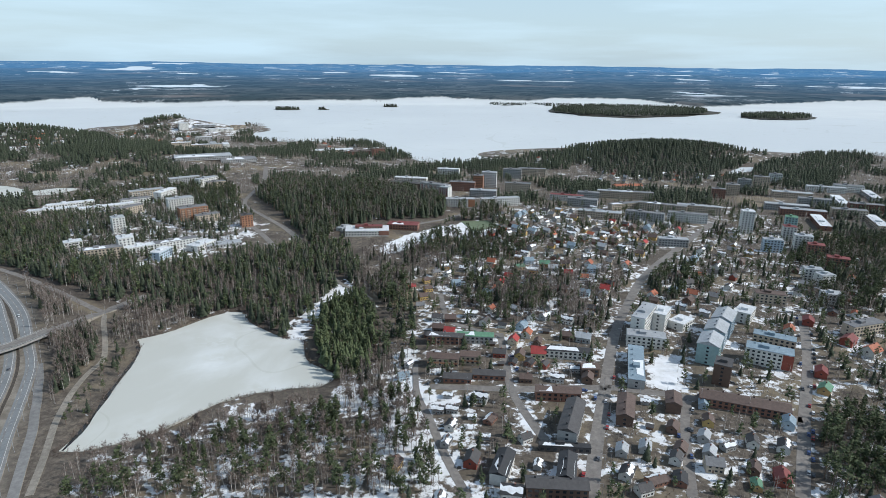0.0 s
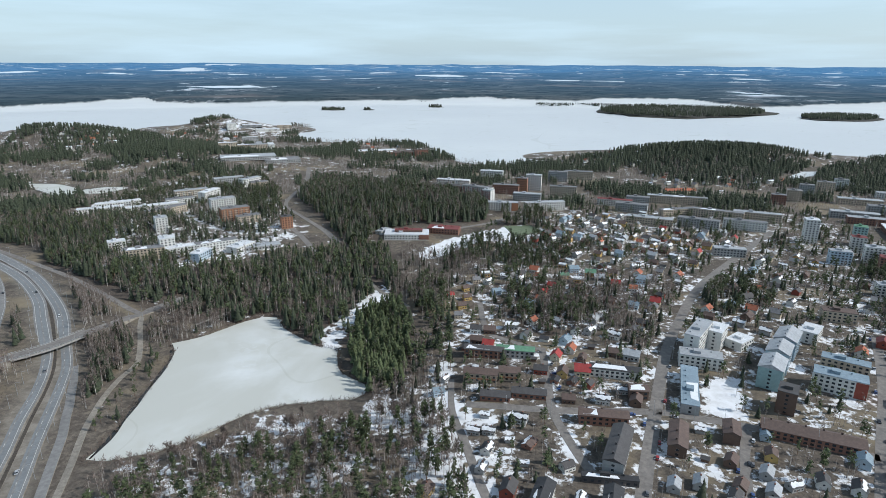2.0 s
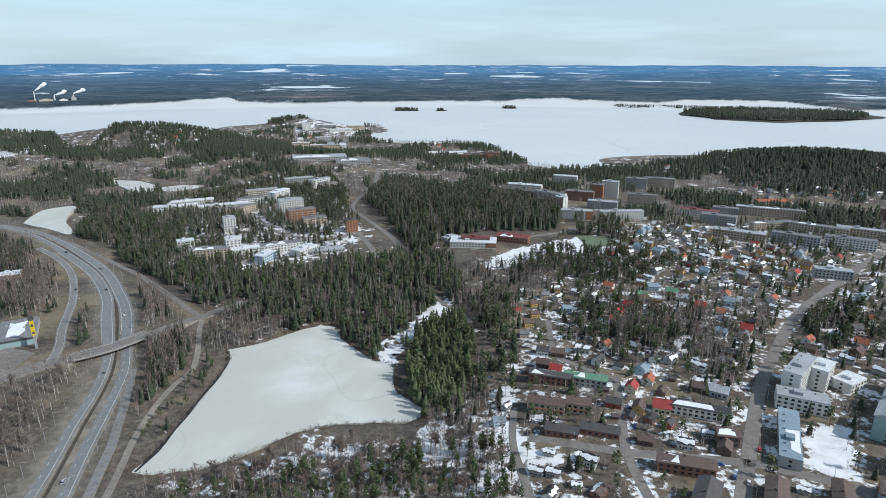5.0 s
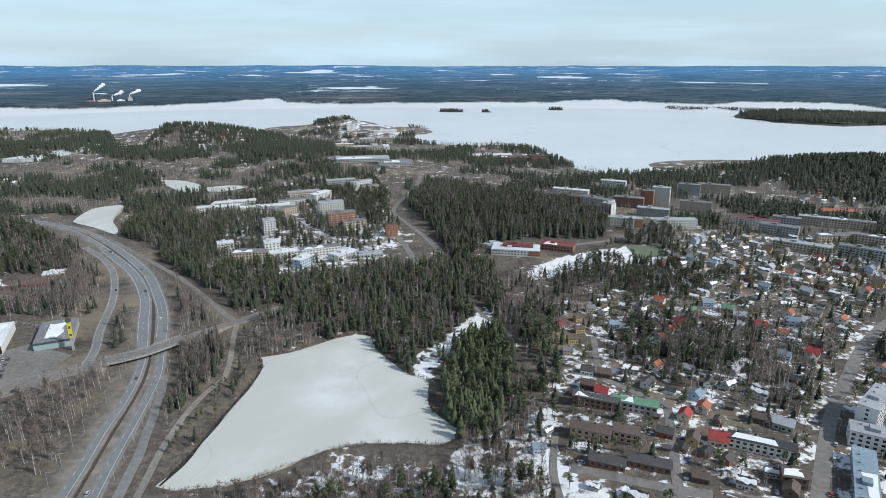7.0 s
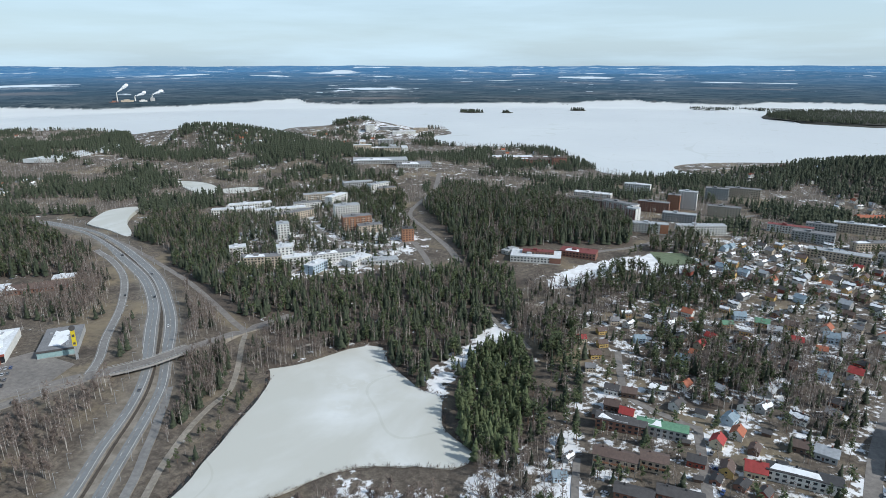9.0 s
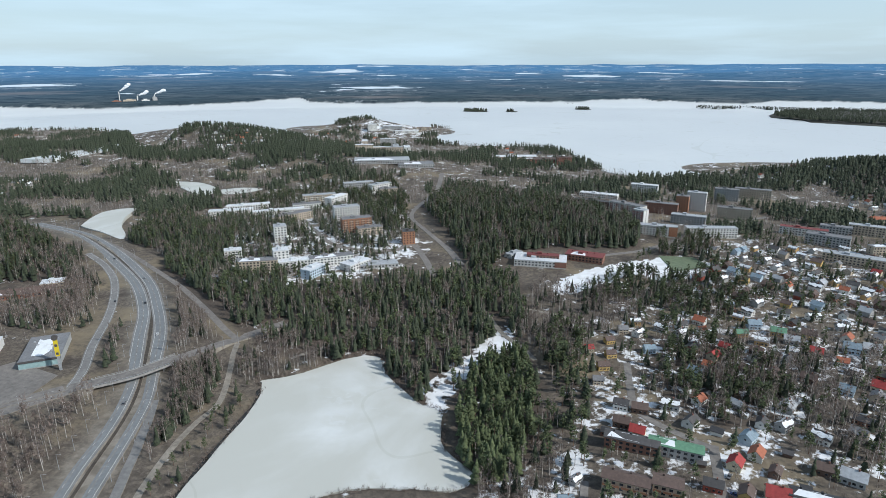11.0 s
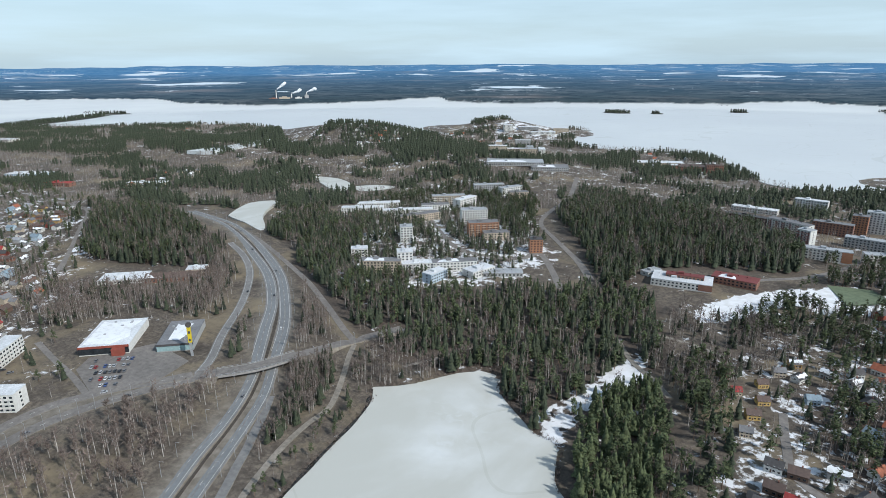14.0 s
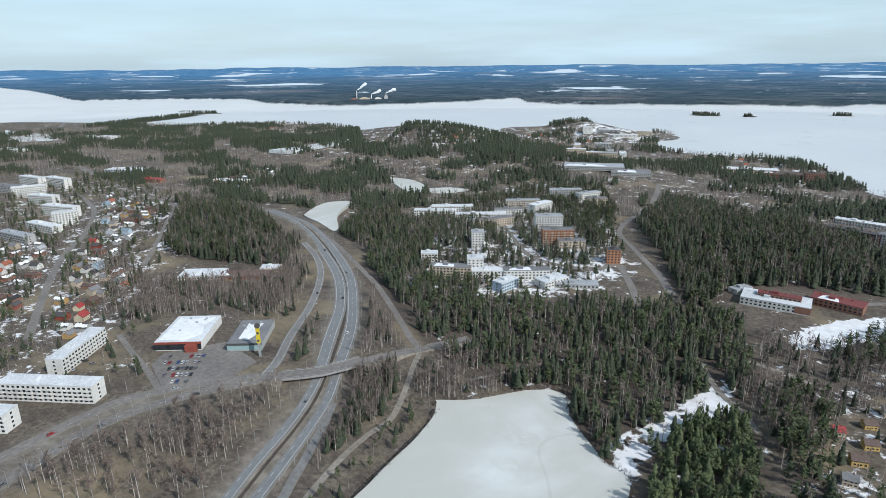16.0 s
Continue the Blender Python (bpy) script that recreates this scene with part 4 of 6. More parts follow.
    if len(words.split()) < 4:
        words += " with rows of windows"
    return tagged(h, words, category, group)


# ------------------------------------------------ town east of the pond
T1, T2 = 72, -18
put("red_roof", 6, 446, -10, 0.84)
put("red_roof", 56, 430, 70, 0.84)
put("red_tile", 68, 442, 70, 0.84)
put("red_roof", 72, 408, -5, 1.05)
put("yellow", 58, 405, 75, 0.84)
put("brown_brown", 75, 429, 70, 0.67)
put("shed", 39, 426, 0, 0.84)
put("brown_brown", 100, 439, -10, 0.84)
put("grey_light", 112, 435, -20, 1.01)
put("brown_brown", 101, 372, 72, 0.84)
put("white_dark", 76, 476, 70, 0.71)
put("blue_grey", 66, 457, 60, 0.84)
put("grey_white", 88, 477, 50, 0.84)
put("white_black_snow", 106, 470, -30, 0.84)
put("grey_white", 25, 481, 0, 0.92)
put("white_dark", 36, 464, 60, 0.84)
put("white_dark", -4, 473, -8, 0.84)
put("brown_brown", -3, 454, -8, 0.84)
put("brown_brown", 7, 472, 0, 0.84)
put("brick_dark", -10, 443, -8, 0.67)
put("red_roof", -30, 546, 20, 0.67)
put("yellow", -16, 564, 30, 0.67)
put("beige_grey", -7, 586, 20, 0.76)
put("yellow_grey", 2, 606, 20, 0.76)
put("white_black_snow", 5, 584, 60, 0.76)
put("yellow", -14, 541, 25, 0.71)
put("yellow", -18, 521, 20, 0.76)
put("beige_grey", -20, 500, 10, 0.71)
put("blue_grey", 13, 557, 20, 0.76)
put("white_dark", 38, 609, 30, 0.84)
put("red_tile", 53, 606, 30, 0.67)
put("blue_grey", 94, 627, 10, 0.92)
put("green_roof", 110, 618, -10, 0.92)
put("yellow", 132, 618, -15, 0.92)
put("green_roof", 82, 608, 20, 0.76)
put("yellow_grey", 95, 596, -10, 0.92)
put("red_roof", 130, 588, -15, 0.84)
put("blue_grey", 156, 601, -10, 1.01)
put("grey_light", 170, 605, -10, 1.01)
put("red_tile", 144, 577, -10, 0.76)
put("grey_light", 117, 605, -10, 0.92)
put("white_dark", 122, 661, 0, 0.84)
put("white_black_snow", 144, 660, 20, 0.84)
put("grey_white", 161, 643, 10, 0.84)
put("blue_grey", -27, 378, 20, 0.71)
put("grey_white", -24, 396, 60, 0.59)
put("brick_dark", 52, 396, 70, 0.59)
put("brick_dark", 64, 395, 60, 0.67)
put("red_dark", 74, 391, 60, 0.67)
put("brown_brown", 58, 371, -5, 0.76)
put("white_black_snow", 80, 372, -10, 0.76)
put("grey_white", 95, 385, 0, 0.67)
put("red_dark", 43, 408, -8, 0.84)
put("shed", 43, 394, 0, 0.84)
put("grey_white", -2, 333, -10, 0.67)
put("grey_white", 7, 333, -10, 0.67)
put("white_black_snow", 6, 315, 70, 0.67)
put("grey_white", 3, 298, 70, 0.67)
put("brick_snow", 30, 322, 60, 0.67)
put("shed_snow", 19, 325, 0, 0.84)
put("red_dark", 17, 281, 75, 0.92)
put("shed_snow", 26, 304, 0, 0.84)
put("white_dark", 49, 302, 30, 0.67)
put("white_black_snow", 36, 255, -10, 0.92)
put("grey_light", 102, 291, 70, 0.76)
put("grey_light", 116, 294, 70, 0.76)
put("brown_brown", 136, 293, 60, 0.76)
put("brown_brown", 139, 314, 60, 0.76)
put("white_dark", 130, 284, 60, 0.76)
put("brick_dark", 126, 267, 70, 0.76)
put("white_black_snow", 99, 271, 60, 0.76)
put("brick_snow", 113, 266, 20, 0.76)
put("white_dark", 104, 258, 20, 0.76)
put("blue_grey", 168, 340, 70, 0.67)
put("yellow", 163, 321, 70, 0.76)
put("grey_light", 154, 305, 60, 0.76)
put("grey_light", 151, 290, 60, 0.76)
put("beige_grey", 148, 278, -10, 0.92)
put("white_dark", 180, 300, 70, 0.76)
put("grey_white", 164, 296, 20, 0.67)
put("brown_brown", 169, 276, 60, 0.76)
put("white_black_snow", 196, 296, 60, 0.76)
put("maroon", 180, 268, 70, 0.84)
put("green_roof", 164, 263, 70, 0.59)
put("blue_grey", 211, 319, 60, 0.84)
put("green_roof", 258, 360, 50, 0.84)
put("maroon", 269, 383, 60, 0.84)
put("maroon", 321, 434, 40, 1.01)
put("red_tile", 326, 415, 30, 1.18)
put("maroon", 311, 472, 60, 0.92)
put("red_tile", 285, 454, 60, 0.92)
put("white_dark", 241, 558, 20, 1.09)
put("red_tile", 198, 531, 50, 0.84)
put("yellow", -25, 278, 70, 0.76)
slab(78, 314, 70, 36, 11, 3, "grey", "dark", flat=False, words="dark grey three-storey terrace with a grey roof")
slab(76, 349, -4, 29, 9, 2, "brick", "brown", flat=False, snow=.3, words="red brick terrace with a brown roof")
slab(115, 330, 72, 26, 10, 2, "brown", "brown", flat=False, words="brown row house with a brown roof")
slab(148, 339, 72, 15, 9, 2, "brown", "brown", flat=False, words="brown row house with a brown roof")
slab(33, 273, 72, 22, 9, 2, "white", "black", flat=False, snow=.6, words="white row house with snow on its black roof")
slab(67, 271, 76, 21, 9, 2, "red", "black", flat=False, snow=.7, words="red row house with snow on its black roof")
slab(59, 257, -3, 31, 9, 2, "brown", "dark", flat=False, words="brown row house with a dark roof")
slab(70, 293, -4, 29, 4, 1, "dark", "black", snow=.6, words="low dark carport with snowy roof")
slab(193, 339, -20, 52, 12, 2, "brick", "brown", flat=False, storey=2.5, words="long brick barrack-like terrace")
slab(3, 432, -5, 29, 8, 2, "brick", "dark", flat=False, snow=.6, words="brick terrace with snow and dark roof")
slab(26, 432, -5, 28, 8, 2, "grey", "green", flat=False, snow=.35, words="grey terrace with a green metal roof")
slab(1, 397, -5, 23, 9, 2, "beige", "brown", flat=False, balcony=5, accent="orange", words="two-storey beige terrace with orange doors and brown roof")
slab(21, 399, -5, 14, 9, 2, "beige", "brown", flat=False, balcony=3, accent="orange", words="two-storey beige terrace with brown roof")
slab(11, 372, -5, 19, 8, 1, "brick", "dark", flat=False, words="low brick row house with a dark roof")
slab(33, 376, -5, 22, 8, 1, "brick", "dark", flat=False, words="low brick row house with a dark roof")
slab(94, 407, -8, 34, 8, 2, "white", "black", flat=False, snow=.7, words="white row house with black roofs under snow")
slab(104, 381, 0, 12, 9, 2, "brown", "brown", flat=False, snow=.8, words="brown house with snow covering its roof")
slab(165, 455, 57, 36, 11, 6, "white", "light", words="white six-storey institutional building")
slab(182, 463, 57, 20, 11, 5, "white", "white", words="white five-storey wing")
slab(159, 429, -14, 29, 13, 3, "white", "light", words="white three-storey front wing with window bands")
slab(200, 464, 42, 19, 13, 2, "white", "white", words="low white annex")
slab(139, 388, 74, 54, 11, 2, "grey", "bluegrey", snow=.45, words="long low grey building with a strip of roof snow")
slab(199, 407, 59, 22, 15, 5, "teal", "light", flat=False, words="teal five-storey apartment block")
slab(214, 431, 58, 21, 15, 5, "paleblue", "light", flat=False, words="pale blue five-storey apartment block")
slab(230, 454, 56, 24, 15, 5, "blue", "light", flat=False, words="blue five-storey apartment block")
slab(194, 373, 60, 14, 11, 5, "brown", "dark", words="dark brown brick apartment block")
slab(261, 481, 52, 21, 13, 3, "white", "white", words="low white office building")
slab(303, 521, -15, 26, 11, 3, "beige", "brown", words="beige three-storey office")
slab(240, 400, -28, 31, 13, 4, "white", "bluegrey", accent="red", words="white apartment block with a red end")
slab(255, 422, -31, 29, 10, 4, "beige", "bluegrey", words="pale apartment block with light roof")
slab(346, 455, 18, 34, 11, 3, "beige", "grey", words="long beige apartment block")
slab(381, 567, 10, 15, 12, 4, "white", "light", words="white apartment block")
slab(361, 522, -10, 17, 12, 3, "white", "light", words="white office block")
slab(396, 763, -15, 15, 13, 10, "white", "white", words="white ten-storey tower block")
slab(450, 757, -25, 14, 13, 8, "teal", "green", words="tall block with teal walls")
slab(434, 730, -20, 15, 12, 6, "white", "maroon", balcony=3, words="white block with red roof edge")
slab(428, 689, -20, 19, 12, 6, "white", "light", balcony=4, words="white block with balconies")
slab(427, 661, -25, 17, 12, 5, "brick", "maroon", words="brick block with red roof")
slab(388, 681, -15, 21, 11, 5, "paleblue", "light", words="white-blue apartment block")
slab(428, 621, -25, 21, 11, 4, "brick", "maroon", words="brick block with maroon roof")
slab(379, 584, -15, 17, 11, 4, "white", "light", words="white apartment block")
slab(575, 1081, -20, 26, 12, 6, "beige", "grey", words="beige apartment tower")
slab(531, 1053, -20, 21, 12, 6, "grey", "grey", words="grey apartment tower")
slab(488, 1004, -20, 21, 12, 6, "beige", "grey", words="beige apartment tower")
slab(454, 980, -20, 21, 12, 5, "brick", "grey", words="brick apartment tower")
slab(616, 1110, -20, 21, 12, 6, "white", "grey", words="white apartment tower")
slab(325, 875, -25, 69, 11, 4, "beige", "grey", snow=.3, words="long grey apartment block")
slab(274, 891, 20, 52, 11, 3, "beige", "grey", snow=.3, words="long grey apartment block")
slab(341, 819, -20, 52, 12, 4, "white", "grey", words="white apartment block")
slab(376, 867, -20, 60, 12, 4, "beige", "light", words="beige apartment block")
slab(283, 823, -25, 52, 11, 4, "grey", "grey", words="grey apartment block")
slab(278, 700, -10, 34, 11, 3, "grey", "light", words="pale low office")
slab(322, 1043, 10, 52, 12, 2, "cream", "tile", flat=False, words="low building with orange-red roof")
slab(-14, 982, -30, 52, 12, 5, "white", "grey", balcony=6, accent="red", words="white block with red balconies")
slab(3, 907, -30, 15, 12, 8, "white", "light", balcony=3, accent="red", words="white tower with red bands")
slab(32, 1010, -10, 43, 12, 5, "brick", "grey", words="brick apartment block")
slab(60, 1029, -10, 17, 12, 8, "orange", "grey", words="orange apartment tower")
slab(80, 1047, -10, 26, 12, 9, "white", "light", words="white apartment tower")
slab(130, 1134, -10, 34, 12, 6, "grey", "grey", words="grey apartment tower")
slab(171, 1160, -10, 52, 12, 5, "beige", "grey", words="beige apartment block")
slab(25, 883, 0, 43, 12, 4, "white", "light", accent="orange", words="white block with orange end")
slab(86, 900, 15, 60, 12, 4, "white", "light", words="long white apartment block")
slab(64, 957, -10, 43, 12, 4, "grey", "light", words="grey apartment block")
slab(-58, 1016, -15, 69, 12, 3, "brown", "dark", words="low brown apartment block")
slab(126, 1010, -10, 43, 12, 5, "beige", "grey", words="beige apartment block")
slab(9, 1165, -10, 43, 12, 4, "white", "white", words="white apartment block")
slab(-60, 1096, -10, 60, 14, 2, "white", "white", words="low building with snowy roof")
slab(197, 946, -15, 52, 11, 3, "white", "maroon", words="white row with red roof edge")
slab(234, 956, -15, 34, 11, 4, "grey", "grey", words="grey block")
slab(278, 968, -15, 52, 11, 4, "beige", "light", words="beige block")
slab(309, 962, -15, 60, 11, 4, "beige", "grey", snow=.3, words="long grey block with blue-grey roof")
slab(-372, 626, 28, 42, 13, 4, "beige", "grey", snow=.5, words="beige four-storey block")
slab(-356, 646, 38, 16, 14, 6, "white", "white", words="white block among pines")
slab(-395, 707, 38, 14, 14, 6, "white", "light", words="white narrow block")
slab(-414, 644, 38, 18, 12, 4, "white", "white", words="white block")
slab(-336, 646, 38, 40, 12, 3, "white", "white", words="long low white block")
slab(-308, 666, 38, 46, 12, 3, "white", "grey", snow=.5, words="long white three-storey block")
slab(-280, 667, 70, 30, 16, 2, "white", "white", words="low building with a snow-white roof")
slab(-258, 677, 30, 40, 14, 1, "grey", "light", words="low grey hall")
slab(-310, 631, 80, 24, 12, 3, "paleblue", "white", words="pale block with snowy roof")
slab(-374, 835, 38, 34, 15, 7, "white", "light", balcony=4, words="white eight-storey block")
slab(-335, 784, 38, 36, 14, 6, "orange", "grey", balcony=5, accent="beige", words="orange brick six-storey block")
slab(-433, 920, 80, 40, 13, 5, "white", "white", words="white block")
slab(-464, 924, 38, 50, 13, 5, "beige", "light", balcony=6, words="beige block with balconies")
slab(-449, 1030, 38, 50, 13, 5, "grey", "light", words="grey-white block")
slab(-409, 1028, 60, 40, 13, 5, "white", "light", words="white block")
slab(-387, 1010, 38, 30, 13, 4, "beige", "grey", words="beige block")
slab(-480, 837, 38, 70, 13, 3, "white", "white", words="low white block")
slab(-457, 874, 38, 40, 13, 4, "white", "grey", words="white block")
slab(-448, 816, 60, 60, 13, 3, "beige", "grey", words="beige low block")
slab(-256, 759, 30, 14, 12, 5, "orange", "dark", words="orange brick tower building")
slab(-315, 779, 38, 30, 13, 3, "beige", "grey", words="beige low block")
slab(-542, 855, 38, 60, 13, 3, "white", "white", words="low white row")
slab(-552, 827, 30, 60, 13, 2, "white", "white", words="low white row")
block_poly([(-783, 1739), (-818, 1849), (-825, 2151), (-701, 2103), (-596, 1879), (-614, 1752)])
slab(-497, 1242, 25, 110, 44, 2, "grey", "light", snow=.7, words="wide pale shopping hall with a snowy roof")
slab(-427, 1248, 25, 70, 40, 2, "grey", "grey", snow=.5, words="grey shopping hall beside the road")
slab(-264, 1456, 20, 90, 30, 2, "beige", "white", words="pale industrial hall")
slab(-189, 1413, 15, 60, 20, 3, "brick", "brown", words="brick school building")
slab(-154, 1411, 20, 30, 16, 5, "brick", "brown", words="brick tower building")
slab(-212, 1439, 20, 70, 20, 2, "brick", "brown", snow=.4, words="low brick building")
slab(-775, 1815, 30, 26, 24, 6, "white", "white", words="white storage building on the headland")
slab(-724, 1850, 20, 60, 26, 2, "grey", "white", words="low grey harbour shed with a snowy roof")
slab(-670, 1830, 25, 70, 24, 2, "white", "white", words="low white harbour shed with a snowy roof")
slab(-641, 1902, 20, 46, 22, 3, "beige", "white", words="pale harbour building with a snowy roof")
slab(-96, 735, 5, 54, 26, 2, "white", "white", accent="brick", words="white and red-brick school building with a snowy roof")
slab(-94, 737, 5, 34, 9, 3, "brick", "maroon", words="dark red raised hall on the school")
slab(-52, 760, -6, 40, 18, 2, "brick", "maroon", snow=.4, words="red-brick school wing with a red roof")
slab(-128, 750, 62, 20, 10, 1, "white", "light", words="small white wing of the school")
slab(-1878, 728, 20, 90, 40, 2, "white", "white", words="distant pale warehouse with a snowy roof")
slab(-1989, 997, 20, 110, 40, 2, "white", "white", words="distant white hall among woods")
slab(-1320, 753, 30, 80, 30, 1, "paleblue", "white", words="distant low pale hall")
slab(-1148, 719, 20, 50, 16, 2, "brick", "red", words="distant building with a red roof")
slab(-1261, 524, 20, 80, 18, 4, "grey", "grey", words="distant grey apartment block row")
slab(-1023, 806, 30, 70, 20, 1, "beige", "white", words="distant low pale hall in trees")
slab(-490, 321, 126, 54, 12, 4, "white", "white", balcony=8, words="long white four-storey apartment block")
slab(-444, 286, 33, 66, 13, 4, "white", "white", balcony=10, words="long white four-storey apartment block")
slab(-440, 246, 33, 40, 12, 4, "white", "white", words="white apartment block")
slab(-1287, 568, 10, 60, 14, 6, "white", "white", words="white apartment block")
slab(-1236, 591, 10, 60, 14, 6, "white", "white", words="white apartment block")
slab(-1188, 529, 70, 50, 14, 6, "white", "white", words="white apartment block")
slab(-1100, 519, 20, 50, 14, 5, "white", "white", words="white apartment block")
slab(-994, 503, 20, 60, 14, 5, "white", "white", words="white apartment block")
slab(-931, 484, 70, 30, 14, 6, "white", "white", words="white apartment block")
slab(-922, 454, 10, 60, 14, 3, "white", "white", words="low white apartment block")
slab(-899, 414, 10, 60, 14, 3, "grey", "light", words="low grey block")
slab(-580, 478, 40, 44, 24, 1, "white", "white", words="low hall with snow-covered roof")
slab(-539, 503, 40, 50, 16, 1, "brick", "brown", flat=False, snow=.35, words="low brick building with a brownish roof")
slab(-530, 525, 40, 20, 14, 2, "beige", "white", words="pale building with snow on the roof")


slab(579, 986, -20, 60, 14, 3, "beige", "light", words="beige block of flats with a pale roof")
slab(580, 924, -20, 45, 14, 4, "grey", "grey", words="grey block of flats with a pale roof")
slab(634, 946, 70, 70, 14, 2, "white", "white", words="white block of flats with a pale roof")
slab(526, 860, -20, 60, 14, 3, "brick", "light", words="brick block of flats with a pale roof")
slab(588, 852, -20, 45, 14, 4, "beige", "grey", words="beige block of flats with a pale roof")
slab(715, 992, 70, 70, 14, 2, "grey", "white", words="grey block of flats with a pale roof")
slab(666, 1036, -20, 60, 14, 3, "white", "light", words="white block of flats with a pale roof")
slab(637, 889, -20, 45, 14, 4, "brick", "grey", words="brick block of flats with a pale roof")
slab(601, 811, 70, 70, 14, 2, "beige", "white", words="beige block of flats with a pale roof")
slab(521, 895, -20, 60, 14, 3, "grey", "light", words="grey block of flats with a pale roof")
slab(706, 1038, -20, 45, 14, 4, "white", "grey", words="white block of flats with a pale roof")
slab(521, 808, 70, 70, 14, 2, "brick", "white", words="brick block of flats with a pale roof")
slab(223, 837, -20, 60, 14, 3, "beige", "light", words="beige block of flats with a pale roof")
slab(214, 907, -20, 45, 14, 4, "grey", "grey", words="grey block of flats with a pale roof")

# ------------------------------------------------ shops, sign, bridge, lots
def lot(outline, words, mat=None):
    ob = sheet("pavement", outline, 0.0, mat or STREET, words, 0.6, "pavement")
    zc = max(gz(x, y) for x, y in outline)
    ob.location.z = zc + 0.12
    return ob


LOT = [(-436, 348), (-446, 363), (-425, 403), (-378, 397), (-372, 368), (-393, 334)]
lot(LOT, "dusty asphalt car park of the shops")
lot([(24, 800), (60, 805), (75, 777), (39, 750)], "green sports pitch beside the school", material("sports turf", (0.16, 0.20, 0.12), (0.11, 0.14, 0.085), 0.2, 0.9))


def shop(x, y, turn, L, W, H, band, words):
    h = new("shop")
    bm = bmesh.new()
    box(bm, -L / 2, -W / 2, -0.8, L / 2, W / 2, H)
    part("wall", bm, WALLS["white" if band == "red" else "grey"], h)
    bm = bmesh.new()
    box(bm, -L / 2 - 0.2, -W / 2 - 0.2, H, L / 2 + 0.2, W / 2 + 0.2, H + 0.4)
    part("roof", bm, ROOFS["white" if band == "red" else "grey"], h)
    bm = bmesh.new()
    box(bm, -L / 2 - 0.05, -W / 2 - 0.12, 0.4, L / 2 + 0.05, -W / 2 - 0.02, H * 0.82)
    part("glass_front", bm, GLASS if band == "red" else WALLS["teal"], h)
    bm = bmesh.new()
    box(bm, -L / 2 - 0.3, -W / 2 - 0.6, H * 0.82, L / 2 + 0.3, -W / 2 - 0.02, H + 0.45)
    part("fascia", bm, WALLS["red" if band == "red" else "dark"], h, "coloured fascia board")
    if band == "red":
        bm = bmesh.new()
        box(bm, L * 0.18, -W / 2 - 4, -0.6, L * 0.42, -W / 2 - 0.1, H * 0.8)
        part("porch", bm, WALLS["red"], h)
    rr = random.Random(int(L))
    for i in range(6):
        bm = bmesh.new()
        bx, by = rr.uniform(-L * .4, L * .4), rr.uniform(-W * .4, W * .4)
        box(bm, bx, by, H + 0.4, bx + 1.6, by + 1.2, H + 1.4)
        part("roof_vent", bm, METAL, h)
    bm = bmesh.new()
    pts = [(-L * .45, -W * .4), (L * .1, -W * .45), (L * .4, -W * .2), (L * .3, W * .1), (L * .42, W * .42), (-L * .2, W * .35), (-L * .42, W * .44)]
    if band != "red":
        pts = [(a * 0.55, c * 0.8) for a, c in pts]
    lo = [bm.verts.new((a, c, H + 0.41)) for a, c in pts]
    hi = [bm.verts.new((a, c, H + 0.58)) for a, c in pts]
    bm.faces.new(hi)
    for i in range(7):
        bm.faces.new((lo[i], lo[(i + 1) % 7], hi[(i + 1) % 7], hi[i]))
    part("roof_snow", bm, SNOW, h, "old snow on the flat roof")
    h.matrix_basis = pose(x, y, gz(x, y) + 0.3, 0, 0, turn)
    for i in np.arange(-W / 2, W / 2 + 1, 3):
        block(x - i * math.sin(radians(turn)), y + i * math.cos(radians(turn)), L / 2 + 2)
    return tagged(h, words, "shop")


shop(-457, 391, 40, 35, 50, 6.5, "red", "large white-roofed supermarket with a red front band")
shop(-414, 419, 40, 26, 44, 5.5, "green", "grey-roofed discount store with a dark fascia")


def pylon(x, y):
    p = new("advertising_pylon")
    bm = bmesh.new()
    box(bm, -0.9, -0.5, -0.5, 0.9, 0.5, 11)
    part("post", bm, METAL, p, "pale grey steel post")
    bm = bmesh.new()
    box(bm, -1.3, -0.7, 11, 1.3, 0.7, 23.5)
    panel = part("panel", bm, paint("sign yellow", (.75, .58, .03), 0.5), p, "yellow sign panel")
    for z0, z1 in ((12.2, 14.0), (18.2, 20.2)):
        bm = bmesh.new()
        box(bm, -0.8, -0.78, z0, 0.8, 0.78, z1)
        part("bar", bm, WALLS["dark"], panel)
    bm = bmesh.new()
    bmesh.ops.create_cone(bm, cap_ends=True, segments=20, radius1=2.0, radius2=2.0, depth=1.5, matrix=pose(0, 0, 25, 90))
    part("disc", bm, WALLS["dark"], p, "round dark sign with yellow ring")
    p.matrix_basis = pose(x, y, gz(x, y), 0, 0, 41)
    block(x, y, 3)
    return tagged(p, "tall yellow advertising pylon beside the shops", "sign")


pylon(-383, 404)


